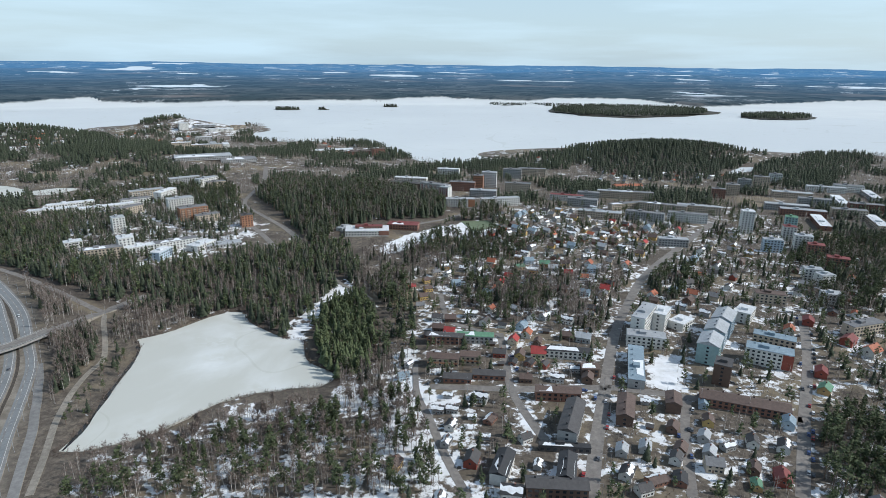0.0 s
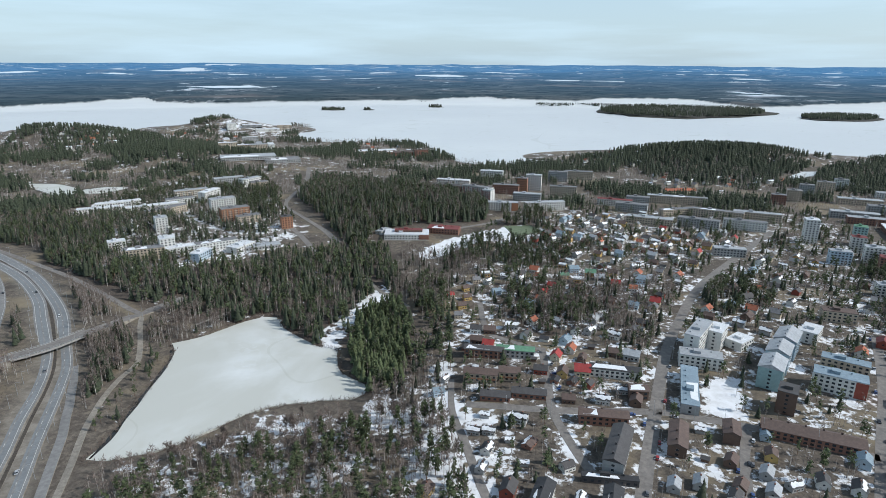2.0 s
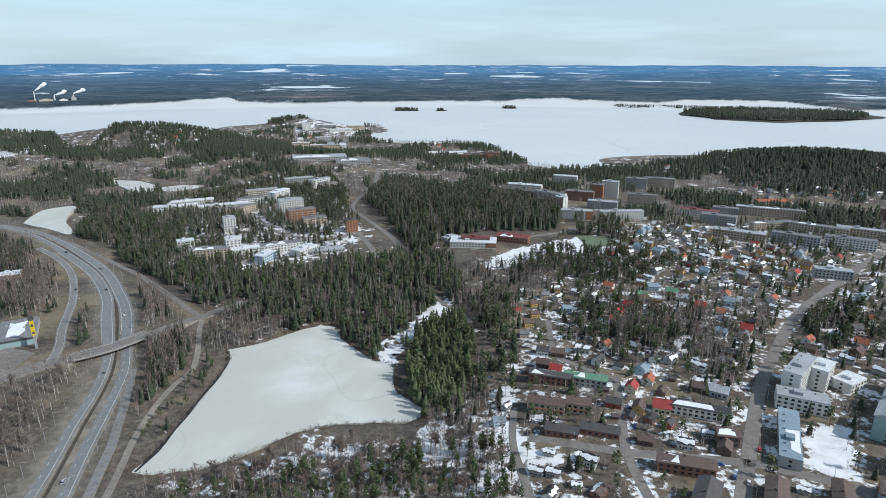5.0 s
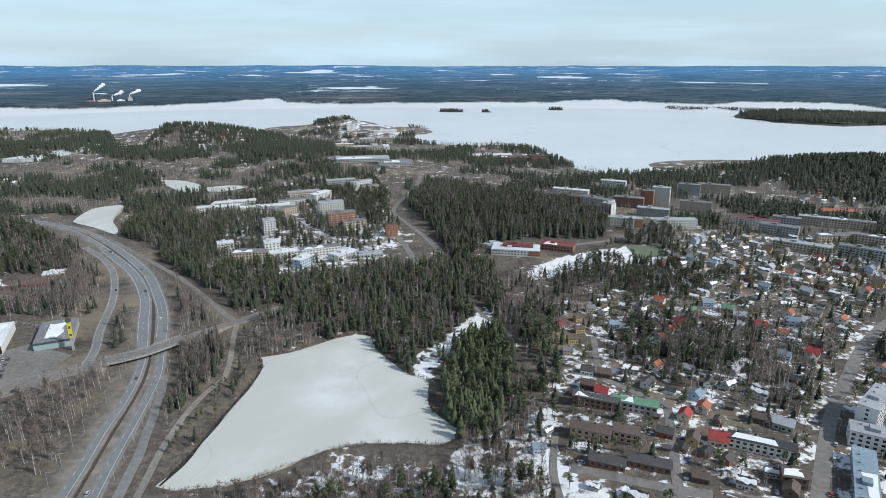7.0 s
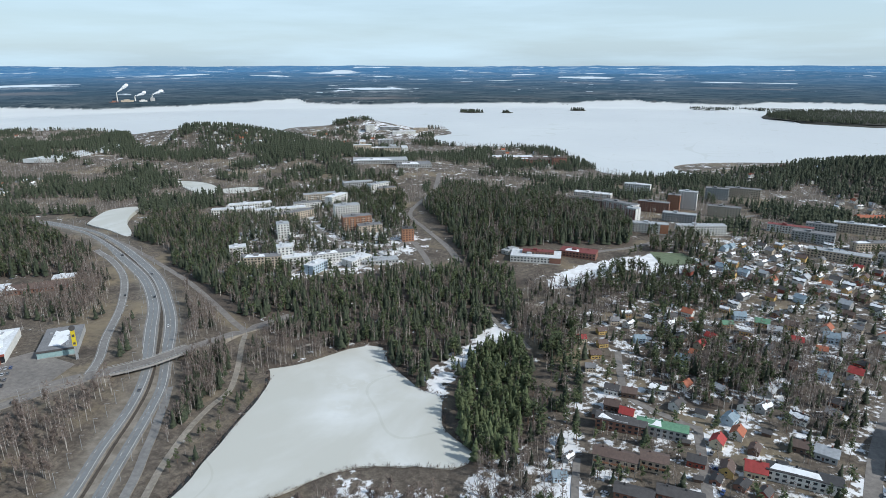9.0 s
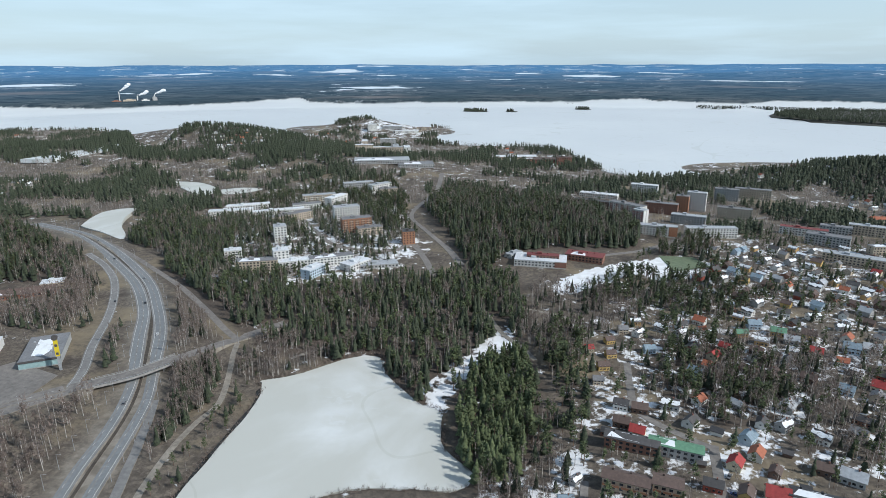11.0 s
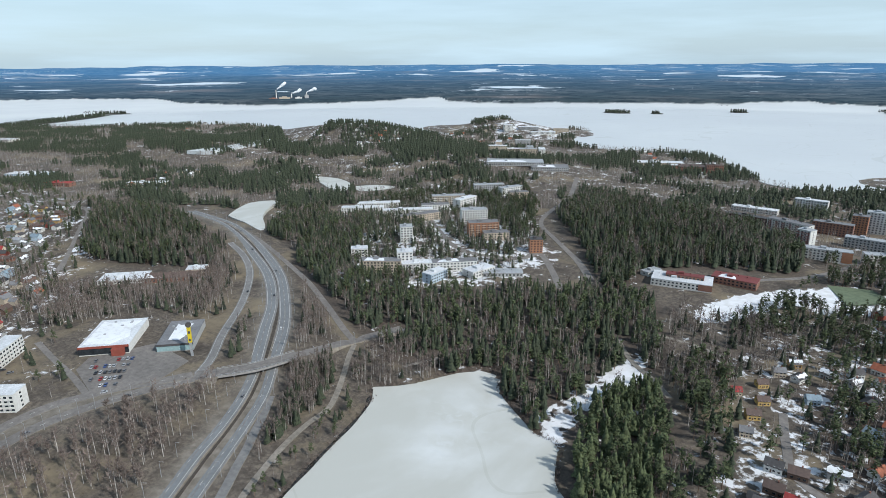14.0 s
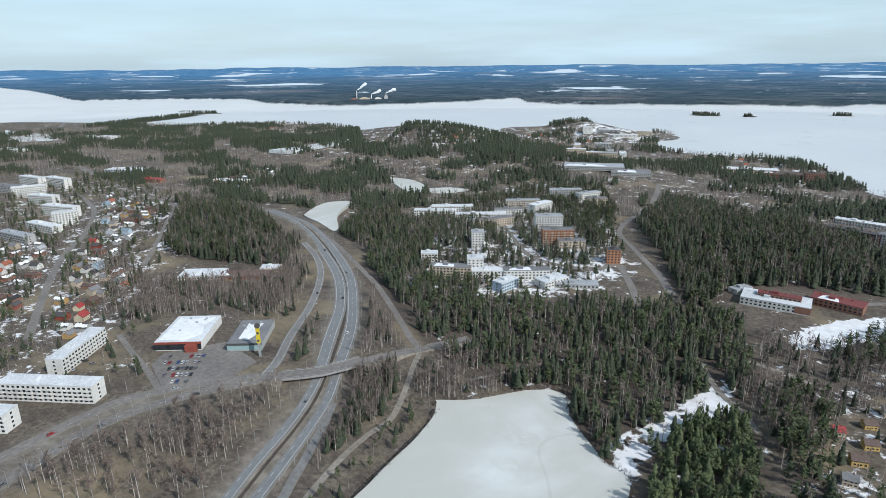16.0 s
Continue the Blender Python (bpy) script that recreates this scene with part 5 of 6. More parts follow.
def bridge(pts):
    """A flat concrete deck on columns, with railings, over both carriageways."""
    b0 = new("bridge")
    line = resample(pts, 3)
    a, c, zz = strip(line, 12.0, 0.0, np.full(len(line), 0.0))
    k = len(line)
    d = (a - c) / 12.0
    for name, lo, hi, o0, o1, mat, words in (("deck", -1.1, 0.25, 0, 12.0, CONCRETE, "grey concrete deck"), ("surface", 0.254, 0.31, 0.8, 11.2, STREET, "dusty asphalt roadway"),
                                              ("kerb", 0.25, 0.5, 0.05, 0.5, CONCRETE, "concrete kerb"), ("kerb", 0.25, 0.5, 11.5, 11.95, CONCRETE, "concrete kerb"),
                                              ("railing", 1.15, 1.3, 0.15, 0.27, METAL, "grey steel handrail"), ("railing", 1.15, 1.3, 11.73, 11.85, METAL, "grey steel handrail")):
        v, f = [], []
        for i in range(k):
            p0, p1 = c[i] + d[i] * o0, c[i] + d[i] * o1
            v += [(*p0, lo), (*p1, lo), (*p1, hi), (*p0, hi)]
        for i in range(k - 1):
            for s in range(4):
                f.append((4 * i + s, 4 * i + (s + 1) % 4, 4 * i + 4 + (s + 1) % 4, 4 * i + 4 + s))
        f += [(3, 2, 1, 0), (4 * k - 4, 4 * k - 3, 4 * k - 2, 4 * k - 1)]
        mesh_object(name, v, f, [mat], b0, label=words)
    for i in range(0, k):
        for o in (0.21, 11.79):
            p = c[i] + d[i] * o
            bm = bmesh.new()
            box(bm, p[0] - 0.05, p[1] - 0.05, 0.4, p[0] + 0.05, p[1] + 0.05, 1.2)
            part("railing_post", bm, METAL, b0)
    for t in (0.22, 0.5, 0.78):
        i = int(t * (k - 1))
        for o in (3.2, 8.8):
            p = c[i] + d[i] * o
            bm = bmesh.new()
            bmesh.ops.create_cone(bm, cap_ends=True, segments=10, radius1=0.5, radius2=0.5, depth=9, matrix=pose(p[0], p[1], -5.5))
            part("column", bm, CONCRETE, b0)
    b0.location.z = 0.9
    return tagged(b0, "concrete road bridge over the motorway", "bridge")


BR = [(-344, 394), (-329, 412), (-322, 426), (-315, 443)]
bridge(BR)


def smokestack_plant(x, y):
    p = new("pulp_mill")
    for i, (dx, L, W, H, w) in enumerate(((-90, 60, 40, 22, "brick"), (-10, 80, 40, 30, "beige"), (90, 50, 40, 26, "white"), (150, 30, 30, 45, "grey"))):
        bm = bmesh.new()
        box(bm, dx - L / 2, -W / 2, -2, dx + L / 2, W / 2, H)
        box(bm, dx - L / 4, -W / 4, H, dx + L / 5, W / 4, H + 7)
        part("hall", bm, WALLS[w], p)
    for dx, H, r in ((-70, 95, 4), (40, 60, 5), (150, 70, 3.5)):
        bm = bmesh.new()
        bmesh.ops.create_cone(bm, cap_ends=True, segments=12, radius1=r, radius2=r * 0.7, depth=H, matrix=pose(dx, 5, H / 2))
        part("chimney", bm, WALLS["white"], p, "tall pale chimney")
    for k, (sx, sz) in enumerate(((-62, 100), (48, 64), (155, 74))):
        bm = bmesh.new()
        rr = random.Random(k)
        for i in range(9):
            bmesh.ops.create_icosphere(bm, subdivisions=1, radius=5 + i * 1.3, matrix=pose(sx + i * 7 + rr.uniform(-3, 3), 5, sz + i * (6 if k == 0 else 3) + rr.uniform(-3, 3)))
        part("steam_plume", bm, SNOW, p, "white steam")["kind"] = "stuff"
    p.matrix_basis = pose(x, y, 32, 0, 0, 44)
    p.scale = (0.66, 0.66, 0.55)
    return tagged(p, "distant pulp mill with steaming chimneys", "factory")


smokestack_plant(-2226, 2380)


# ------------------------------------------------ cars
def car(color, words):
    c = new("car")
    body = material(words + " paint", color, tuple(v * 0.85 for v in color), 2.0, 0.35)
    bm = bmesh.new()
    prism(bm, -0.88, 0.88, [(-2.15, 0.3), (2.15, 0.3), (2.2, 0.7), (1.3, 0.92), (-2.1, 0.95), (-2.2, 0.6)])
    part("body", bm, body, c)
    bm = bmesh.new()
    prism(bm, -0.78, 0.78, [(-1.9, 0.94), (1.2, 0.9), (0.55, 1.42), (-1.45, 1.45)])
    part("cabin", bm, GLASS, c, "dark glazed cabin")
    bm = bmesh.new()
    box(bm, -0.7, -1.35, 1.44, 0.7, 0.45, 1.5)
    part("car_roof", bm, body, c)
    for x in (-0.85, 0.85):
        for y in (-1.35, 1.35):
            bm = bmesh.new()
            bmesh.ops.create_cone(bm, cap_ends=True, segments=10, radius1=0.33, radius2=0.33, depth=0.22, matrix=pose(x, y, 0.33, 0, 90, 0))
            part("wheel", bm, WALLS["dark"], c)
    return tagged(c, words, "car")


CARS = [car(c, w) for c, w in (((.75, .75, .75), "white parked passenger car"), ((.45, .46, .48), "silver parked passenger car"), ((.04, .04, .045), "black parked passenger car"), ((.35, .03, .03), "red parked passenger car"), ((.06, .10, .25), "blue parked passenger car"), ((.16, .16, .17), "grey parked passenger car"))]
car_used = set()


def park(i, x, y, turn, z=None, group="parked cars"):
    m = pose(x, y, (gz(x, y) if z is None else z) + 0.14, 0, 0, turn)
    if i in car_used:
        ob = copy_thing(CARS[i], m)
    else:
        car_used.add(i)
        ob = CARS[i]
        ob.matrix_basis = m
    ob["group"] = group


rr = random.Random(5)
lotc = np.array(LOT, float)
u1 = np.array([math.cos(radians(41)), math.sin(radians(41))])
u2 = np.array([-u1[1], u1[0]])
for row in range(5):
    for k in range(9):
        if rr.random() < 0.72:
            p = lotc[0] + u1 * (10 + k * 3.1) + u2 * (-2 + 0) - u2 * (row * 9.5 - 12)
            if inside(lotc, np.array([p[0]]), np.array([p[1]]))[0]:
                park(rr.randrange(6), p[0], p[1], 41 + rr.choice((0, 180)), gz(*lotc[0]) + 0.1)
for line, off, ts in ((C1, 2.2, (0.08, 0.3, 0.52, 0.7)), (C2, -2.0, (0.15, 0.42, 0.6, 0.8)), (MAIN_L, 1.8, (0.2, 0.5, 0.8)), (MAIN_U, 1.8, (0.35, 0.75)), ([(76, 254), (91, 303), (111, 363), (137, 439), (156, 484)], 1.8, (0.15, 0.4)), ([(184, 255), (227, 329), (272, 404), (316, 488)], 2.4, (0.1, 0.18, 0.26, 0.4, 0.5, 0.6)), ([(128, 255), (147, 315), (161, 348)], 2.0, (0.3, 0.4, 0.7)), ([(-360, 394), (-377, 409), (-399, 442), (-427, 487), (-458, 527), (-479, 551), (-518, 580), (-567, 609)], 1.2, (0.5,))):
    ln = resample(line, 4)
    for t in ts:
        i = int(t * (len(ln) - 2))
        d = ln[i + 1] - ln[i]
        d = d / np.linalg.norm(d)
        p = ln[i] + np.array([d[1], -d[0]]) * off
        park(rr.randrange(6), p[0], p[1], math.degrees(math.atan2(d[1], d[0])) - 90, group="cars on the road")
for x, y, i in ((51, 394, 0), (54, 387, 4), (-9, 369, 2), (-3, 371, 1), (53, 406, 4), (52, 420, 5), (53, 396, 0), (-480, 321, 2), (-471, 322, 5), (-473, 310, 1), (200, 370, 5), (202, 362, 0), (245, 363, 2)):
    park(i, x, y, rr.choice((72, -18, 160)))


for line, off, gap, keep in (([(184, 255), (227, 329), (272, 404), (316, 488)], 4.6, 7.5, 0.55), ([(128, 255), (147, 315), (161, 348)], 3.8, 9, 0.5), ([(-8, 365), (45, 360), (109, 363), (133, 359), (170, 349), (224, 326)], 4.4, 13, 0.45), ([(76, 254), (91, 303), (111, 363), (137, 439), (156, 484)], 4.9, 14, 0.4)):
    ln = resample(line, gap)
    for i in range(len(ln) - 1):
        if rr.random() < keep:
            d = ln[i + 1] - ln[i]
            d = d / np.linalg.norm(d)
            p = ln[i] + np.array([d[1], -d[0]]) * off * rr.choice((-1, 1))
            park(rr.randrange(6), p[0], p[1], math.degrees(math.atan2(d[1], d[0])) - 90 + rr.uniform(-3, 3), group="cars parked along the street")


# ------------------------------------------------ street lamps
def street_lamp():
    s = new("street_lamp")
    bm = bmesh.new()
    bmesh.ops.create_cone(bm, cap_ends=True, segments=6, radius1=0.14, radius2=0.08, depth=10, matrix=pose(0, 0, 5))
    part("pole", bm, METAL, s)
    bm = bmesh.new()
    box(bm, -0.05, -0.05, 9.9, 2.2, 0.05, 10.0)
    arm = part("arm", bm, METAL, s)
    bm = bmesh.new()
    box(bm, 1.9, -0.15, 9.8, 2.7, 0.15, 9.96)
    part("lamp_head", bm, CONCRETE, arm)
    return tagged(s, "tall grey steel street lamp beside the road", "lamp", "street lamps along the roads")


first_lamp = None
for line, off, gap in ((C1, -8.0, 42), (C2, 8.0, 42), (MAIN_L, 6.5, 36), ([(-315, 440), (-308, 465), (-299, 487), (-276, 523)], 6.5, 34), ([(76, 254), (91, 303), (111, 363), (137, 439), (156, 484)], 5.5, 36), ([(-8, 365), (45, 360), (109, 363), (133, 359), (170, 349), (224, 326)], 5.0, 36)):
    ln = resample(line, gap)
    for i in range(len(ln) - 1):
        d = ln[i + 1] - ln[i]
        d = d / np.linalg.norm(d)
        p = ln[i] + np.array([d[1], -d[0]]) * off
        m = pose(p[0], p[1], gz(*p) - 0.2, 0, 0, math.degrees(math.atan2(d[1], d[0])) + (90 if off > 0 else -90))
        if first_lamp is None:
            first_lamp = street_lamp()
            first_lamp.matrix_basis = m
        else:
            copy_thing(first_lamp, m)


# ------------------------------------------------ islands in the lake
def island(x, y, L, W, turn, H, density, words):
    bm = bmesh.new()
    bmesh.ops.create_icosphere(bm, subdivisions=3, radius=1.0)
    for v in bm.verts:
        nn = noise.noise(v.co * 2.2 + Vector((x, y, 0)) * 0.01)
        v.co = Vector((v.co.x * L / 2 * (1 + 0.3 * nn), v.co.y * W / 2 * (1 + 0.3 * nn), max(v.co.z, -0.05) * H))
    me = bpy.data.meshes.new("island")
    bm.to_mesh(me)
    bm.free()
    me.materials.append(ISLAND_SOIL)
    ob = new("island", me)
    ob.matrix_basis = pose(x, y, 1.2, 0, 0, turn)
    tagged(ob, words, "island", kind="structure")
    k = int(L * W * 0.6 / density ** 2)
    r, a = np.sqrt(RNG.uniform(0, 0.92, k)), RNG.uniform(0, 6.28, k)
    px, py = r * np.cos(a), r * np.sin(a)
    zz = 1.0 + H * np.sqrt(np.maximum(1 - px ** 2 - py ** 2, 0)) * 0.9
    c, s = math.cos(radians(turn)), math.sin(radians(turn))
    lx, ly = px * L / 2, py * W / 2
    g0 = ground_z(x + lx * c - ly * s, y + lx * s + ly * c)
    g = grove("island_trees", np.stack([x + lx * c - ly * s, y + lx * s + ly * c], 1), SPRUCES_FAR, (TRUNK, SPRUCE), "dark conifers on an island", (12, 18), (1.2, 1.7))
    g.location.z = 1.0 + H * 0.45


ISLAND_SOIL = material("island soil", (.06, .058, .045), (.035, .034, .028), 0.05, 0.95)
for row in ((-697, 2737, 110, 60, 0, 4, 7), (-542, 2758, 50, 40, 0, 4, 7), (-354, 3206, 100, 50, 0, 4, 7), (-259, 2975, 70, 40, 0, 4, 7), (850, 2840, 800, 620, 30, 16, 9), (1395, 2590, 350, 230, 28, 12, 8),
            (380, 3180, 340, 90, 3, 5, 8), (600, 3190, 320, 170, 3, 7, 8), (-2460, 1380, 600, 90, 108, 4, 8), (-2620, 1700, 200, 50, 38, 5, 8)):
    island(*row, "wooded island in the frozen lake")


# ------------------------------------------------ houses that fill the quarters
def joined_houses(spots, words):
    """Far houses, too small to pick apart, in one mesh."""
    vs, fs, ix, mats, base = [], [], [], [], 0
    for key, x, y, turn, size in spots:
        m = pose(x, y, gz(x, y) + 0.25, 0, 0, turn) @ Matrix.Diagonal((size, size, size, 1))
        for o in KINDS[key].children:
            if o.name.startswith(("window", "door")):
                continue
            mt = o.data.materials[0]
            if mt not in mats:
                mats.append(mt)
            k = mats.index(mt)
            vs += [m @ v.co for v in o.data.vertices]
            fs += [[i + base for i in p.vertices] for p in o.data.polygons]
            ix += [k] * len(o.data.polygons)
            base += len(o.data.vertices)
    if vs:
        ob = mesh_object("distant_houses", vs, fs, mats, index=ix)
        tagged(ob, words, "houses", kind="stuff")


RIGHT_WOOD = [(189, 250), (208, 300), (223, 325), (290, 350), (262, 280), (236, 250)]


def quarter(poly, step, turns, keep, group, kinds=HOUSES, far=False):
    """Houses on uneven plots inside a polygon, turned to the streets."""
    rr = random.Random(int(abs(poly[0][0]) + len(poly) * 13))
    p = np.array(poly, float)
    a = radians(turns[0])
    c, s = math.cos(a), math.sin(a)
    mid = p.mean(0)
    spots = []
    reach = int(np.ptp(p, axis=0).max() / step) + 1
    for i in range(-reach, reach + 1):
        for j in range(-reach, reach + 1):
            u, v = (i + rr.uniform(-.22, .22)) * step, (j + rr.uniform(-.22, .22)) * step * 1.1
            x, y = mid[0] + u * c - v * s, mid[1] + u * s + v * c
            if rr.random() > keep or not inside(p, np.array([x]), np.array([y]))[0]:
                continue
            if inside(RIGHT_WOOD, np.array([x]), np.array([y]))[0]:
                continue
            ci, cj = cells(x, y)
            if taken[max(0, ci - 3):ci + 4, max(0, cj - 3):cj + 4].any():
                continue
            if far:
                spots.append((rr.choice(kinds), x, y, rr.choice(turns) + rr.uniform(-6, 6), rr.uniform(0.72, 0.98)))
                block(x, y, 6)
                continue
            put(rr.choice(kinds), x, y, rr.choice(turns) + rr.uniform(-6, 6), rr.uniform(0.68, 0.92), group)
            if rr.random() < 0.4:
                dx, dy = rr.uniform(-11, 11), rr.choice((-11, 11))
                ci, cj = cells(x + dx, y + dy)
                if not taken[max(0, ci - 1):ci + 2, max(0, cj - 1):cj + 2].any():
                    put(rr.choice(("shed", "shed_snow", "garage")), x + dx, y + dy, rr.choice(turns), 0.8, "garden sheds")
    if far:
        joined_houses(spots, "small houses with dark, red and snowy roofs among trees")


quarter([(-8, 210), (70, 210), (104, 350), (-6, 357)], 14.5, (72, -18), 0.95, "houses of the town")
quarter([(87, 210), (245, 210), (301, 301), (231, 325), (120, 350)], 14.5, (72, -18), 0.95, "houses of the town")
quarter([(53, 375), (109, 375), (133, 448), (53, 448)], 15, (70, -15), 0.9, "houses of the town")
quarter([(0, 462), (140, 462), (196, 588), (252, 672), (84, 672), (-14, 560)], 17, (60, -30), 0.6, "houses of the town")
quarter([(70, 637), (266, 686), (350, 798), (336, 896), (84, 868), (42, 756)], 15.5, (55, -35), 0.9, "houses of the old quarter", far=True)
quarter([(182, 518), (238, 476), (364, 672), (378, 784)], 19, (55, -35), 0.7, "houses of the old quarter", far=True)
quarter([(266, 350), (406, 462), (462, 588), (364, 616)], 21, (60, -30), 0.6, "houses of the town")
quarter([(-518, 350), (-602, 378), (-728, 462), (-840, 560), (-924, 616), (-1064, 602), (-840, 462), (-672, 322), (-560, 294)], 16, (30, -60), 0.9, "houses of the western quarter", far=True)
for poly, step, keep in (([(-1967, 1582), (-1726, 1730), (-1377, 1500), (-1231, 1312), (-1436, 1286), (-1649, 1325)], 30, 0.8), ([(-1372, 875), (-1185, 1002), (-1003, 907), (-953, 771), (-1096, 735)], 26, 0.8), ([(-1141, 1835), (-1004, 1965), (-749, 1917), (-699, 2111), (-702, 1693), (-677, 1480), (-911, 1604)], 34, 0.8), ([(-350, 1640), (-211, 1549), (-108, 1470), (-174, 1316), (-289, 1386)], 32, 0.7), ([(-1108, 1476), (-989, 1553), (-844, 1369), (-910, 1277)], 26, 0.9), ([(126, 1432), (372, 1449), (337, 1305), (139, 1293)], 32, 0.7), ([(307, 1232), (576, 1183), (413, 1047), (272, 1040)], 30, 0.6), ([(-902, 396), (-896, 432), (-695, 439), (-611, 434), (-554, 370), (-606, 331), (-631, 313)], 17, 0.8)):
    quarter(poly, step, (25, -65), keep, "houses towards the lake", ["white_dark", "grey_white", "beige_grey", "white_black_snow", "brick_snow", "grey_light", "red_tile"], far=True)
rr = random.Random(3)
for x, y in scatter([(-677, 1606), (-579, 1551), (-469, 1372), (-576, 1282), (-667, 1405)], 55)[:14]:
    slab(x, y, rr.choice((25, -65)), 40, 14, rr.choice((4, 5, 6)), rr.choice(("white", "beige", "grey")), rr.choice(("white", "light")), words="distant pale apartment block near the lake")
def sheds(poly, step, keep, turns):
    """Sheds and garages on the plots."""
    rr = random.Random(11 + len(poly))
    p = np.array(poly, float)
    (x0, y0), (x1, y1) = p.min(0), p.max(0)
    for x in np.arange(x0, x1, step):
        for y in np.arange(y0, y1, step):
            xx, yy = x + rr.uniform(-4, 4), y + rr.uniform(-4, 4)
            ci, cj = cells(xx, yy)
            if rr.random() < keep and not inside(RIGHT_WOOD, np.array([xx]), np.array([yy]))[0] and inside(p, np.array([xx]), np.array([yy]))[0] and not taken[max(0, ci - 2):ci + 3, max(0, cj - 2):cj + 3].any():
                src = rr.choice(("shed", "shed_snow", "garage", "shed_snow"))
                put(src, xx, yy, rr.choice(turns) + rr.uniform(-8, 8), rr.uniform(0.7, 1.0), "garden sheds")


sheds([(-6, 240), (70, 240), (104, 350), (-6, 356)], 12, 0.75, (72, -18))
sheds([(90, 240), (245, 240), (300, 300), (230, 324), (120, 350)], 13, 0.7, (72, -18))
sheds([(50, 370), (110, 370), (133, 440), (10, 470)], 13, 0.7, (70, -15))
block_poly([(143, 368), (159, 365), (176, 406), (159, 406)])
block_poly([(-72, 673), (-46, 727), (-9, 761), (31, 790), (63, 764), (49, 736), (-8, 732), (-40, 684), (-65, 657)])
block_poly([(-138, 470), (-125, 487), (-104, 553), (-94, 571), (-87, 534), (-104, 517), (-115, 477), (-112, 436), (-113, 424), (-127, 461)])
for k in list(KINDS):
    if k not in placed:
        for o in (*KINDS[k].children_recursive, KINDS[k]):
            bpy.data.objects.remove(o)


# ------------------------------------------------ trees over the land
def wedge(q, spread=(-41, 79)):
    az = np.degrees(np.arctan2(-(q[:, 0]), q[:, 1]))
    return q[(az > spread[0]) & (az < spread[1])]


def off_lake(q):
    k = ~(inside(LAKE_OUT, q[:, 0], q[:, 1]))
    return q[k]


LAKE_OUT = np.vstack([SHORE, [(1900, 1610), (2500, 1480)], far_arc])
BIRCH_W, BIRCH_P, ISLE, SLIPWOOD = [(-361, 230), (-368, 248), (-359, 285), (-355, 328), (-341, 378), (-313, 398), (-298, 367), (-268, 300), (-318, 253)], [(-318, 446), (-302, 462), (-285, 455), (-263, 420), (-260, 395), (-257, 370), (-251, 342), (-258, 344), (-272, 370), (-286, 392), (-303, 420)], [(-365, 413), (-413, 459), (-448, 515), (-437, 523), (-395, 488), (-359, 446), (-342, 413)], [(-343, 470), (-399, 533), (-332, 498), (-308, 484), (-316, 443)]
WESTWOOD, POND_N, TOWNPINES, POND_E = [(-615, 430), (-538, 530), (-495, 540), (-442, 477), (-446, 450), (-483, 446), (-510, 402), (-536, 391)], [(-277, 431), (-286, 465), (-268, 489), (-227, 503), (-202, 507), (-213, 480), (-251, 442)], [(28, 640), (59, 620), (77, 563), (99, 519), (88, 474), (55, 465), (31, 500), (22, 559)], [(-60, 560), (-32, 568), (-20, 477), (-20, 409), (-48, 401), (-69, 472), (-54, 515)]
SCHOOLW, SCHOOLW2, RIGHTW, RIGHTW2, RIGHTW3 = [(-44, 707), (8, 786), (79, 741), (123, 699), (70, 637), (10, 651), (-33, 639)], [(21, 882), (80, 913), (83, 784), (27, 768)], RIGHT_WOOD, [(220, 605), (287, 607), (253, 526), (194, 525)], [(432, 718), (571, 748), (391, 490), (326, 489)]
SUBURB_S, WEST2 = [(-577, 663), (-639, 765), (-622, 820), (-479, 702), (-401, 609), (-454, 615)], [(-584, 895), (-437, 1132), (-305, 926), (-248, 765), (-314, 822), (-482, 1017), (-519, 850)]

for poly, sp, hs, words in ((WOODS_SOUTH, 4.7, (9, 19), "dense dark green spruce forest"), (WOODS_SPRUCE, 5.0, (14, 21), "dense dark spruce forest on a low hill"), (WOODS_WEST, 4.8, (13, 19), "dark spruce wood beside the motorway"), (SUBURB_S, 5.0, (12, 18), "dark spruce wood below the flats")):
    q = scatter(poly, sp)
    u = RNG.uniform(0, 1, len(q))
    open_wood = np.array([noise.fractal(Vector((x / 45, y / 45, 3.1)), 0.8, 2.0, 3) for x, y in q])
    u = np.clip(u + np.where(u > 0.3, 0.38 * np.clip(open_wood + 0.12, 0, 0.8), 0), 0, 0.999)
    thin = (open_wood < 0.35) | (RNG.uniform(0, 1, len(q)) < 0.55)
    q, u = q[thin], u[thin]
    grove("spruce_forest", q[u < 0.54], SPRUCES, (TRUNK, SPRUCE), words, hs, (0.8, 1.15))
    grove("pine_forest", q[(u >= 0.54) & (u < 0.77)], PINES, (TRUNK, PINE), "pines in the spruce forest", hs)
    grove("birch_forest", q[u >= 0.77], BIRCHES, (BIRCH, TWIG), "bare birches in the spruce forest", hs)
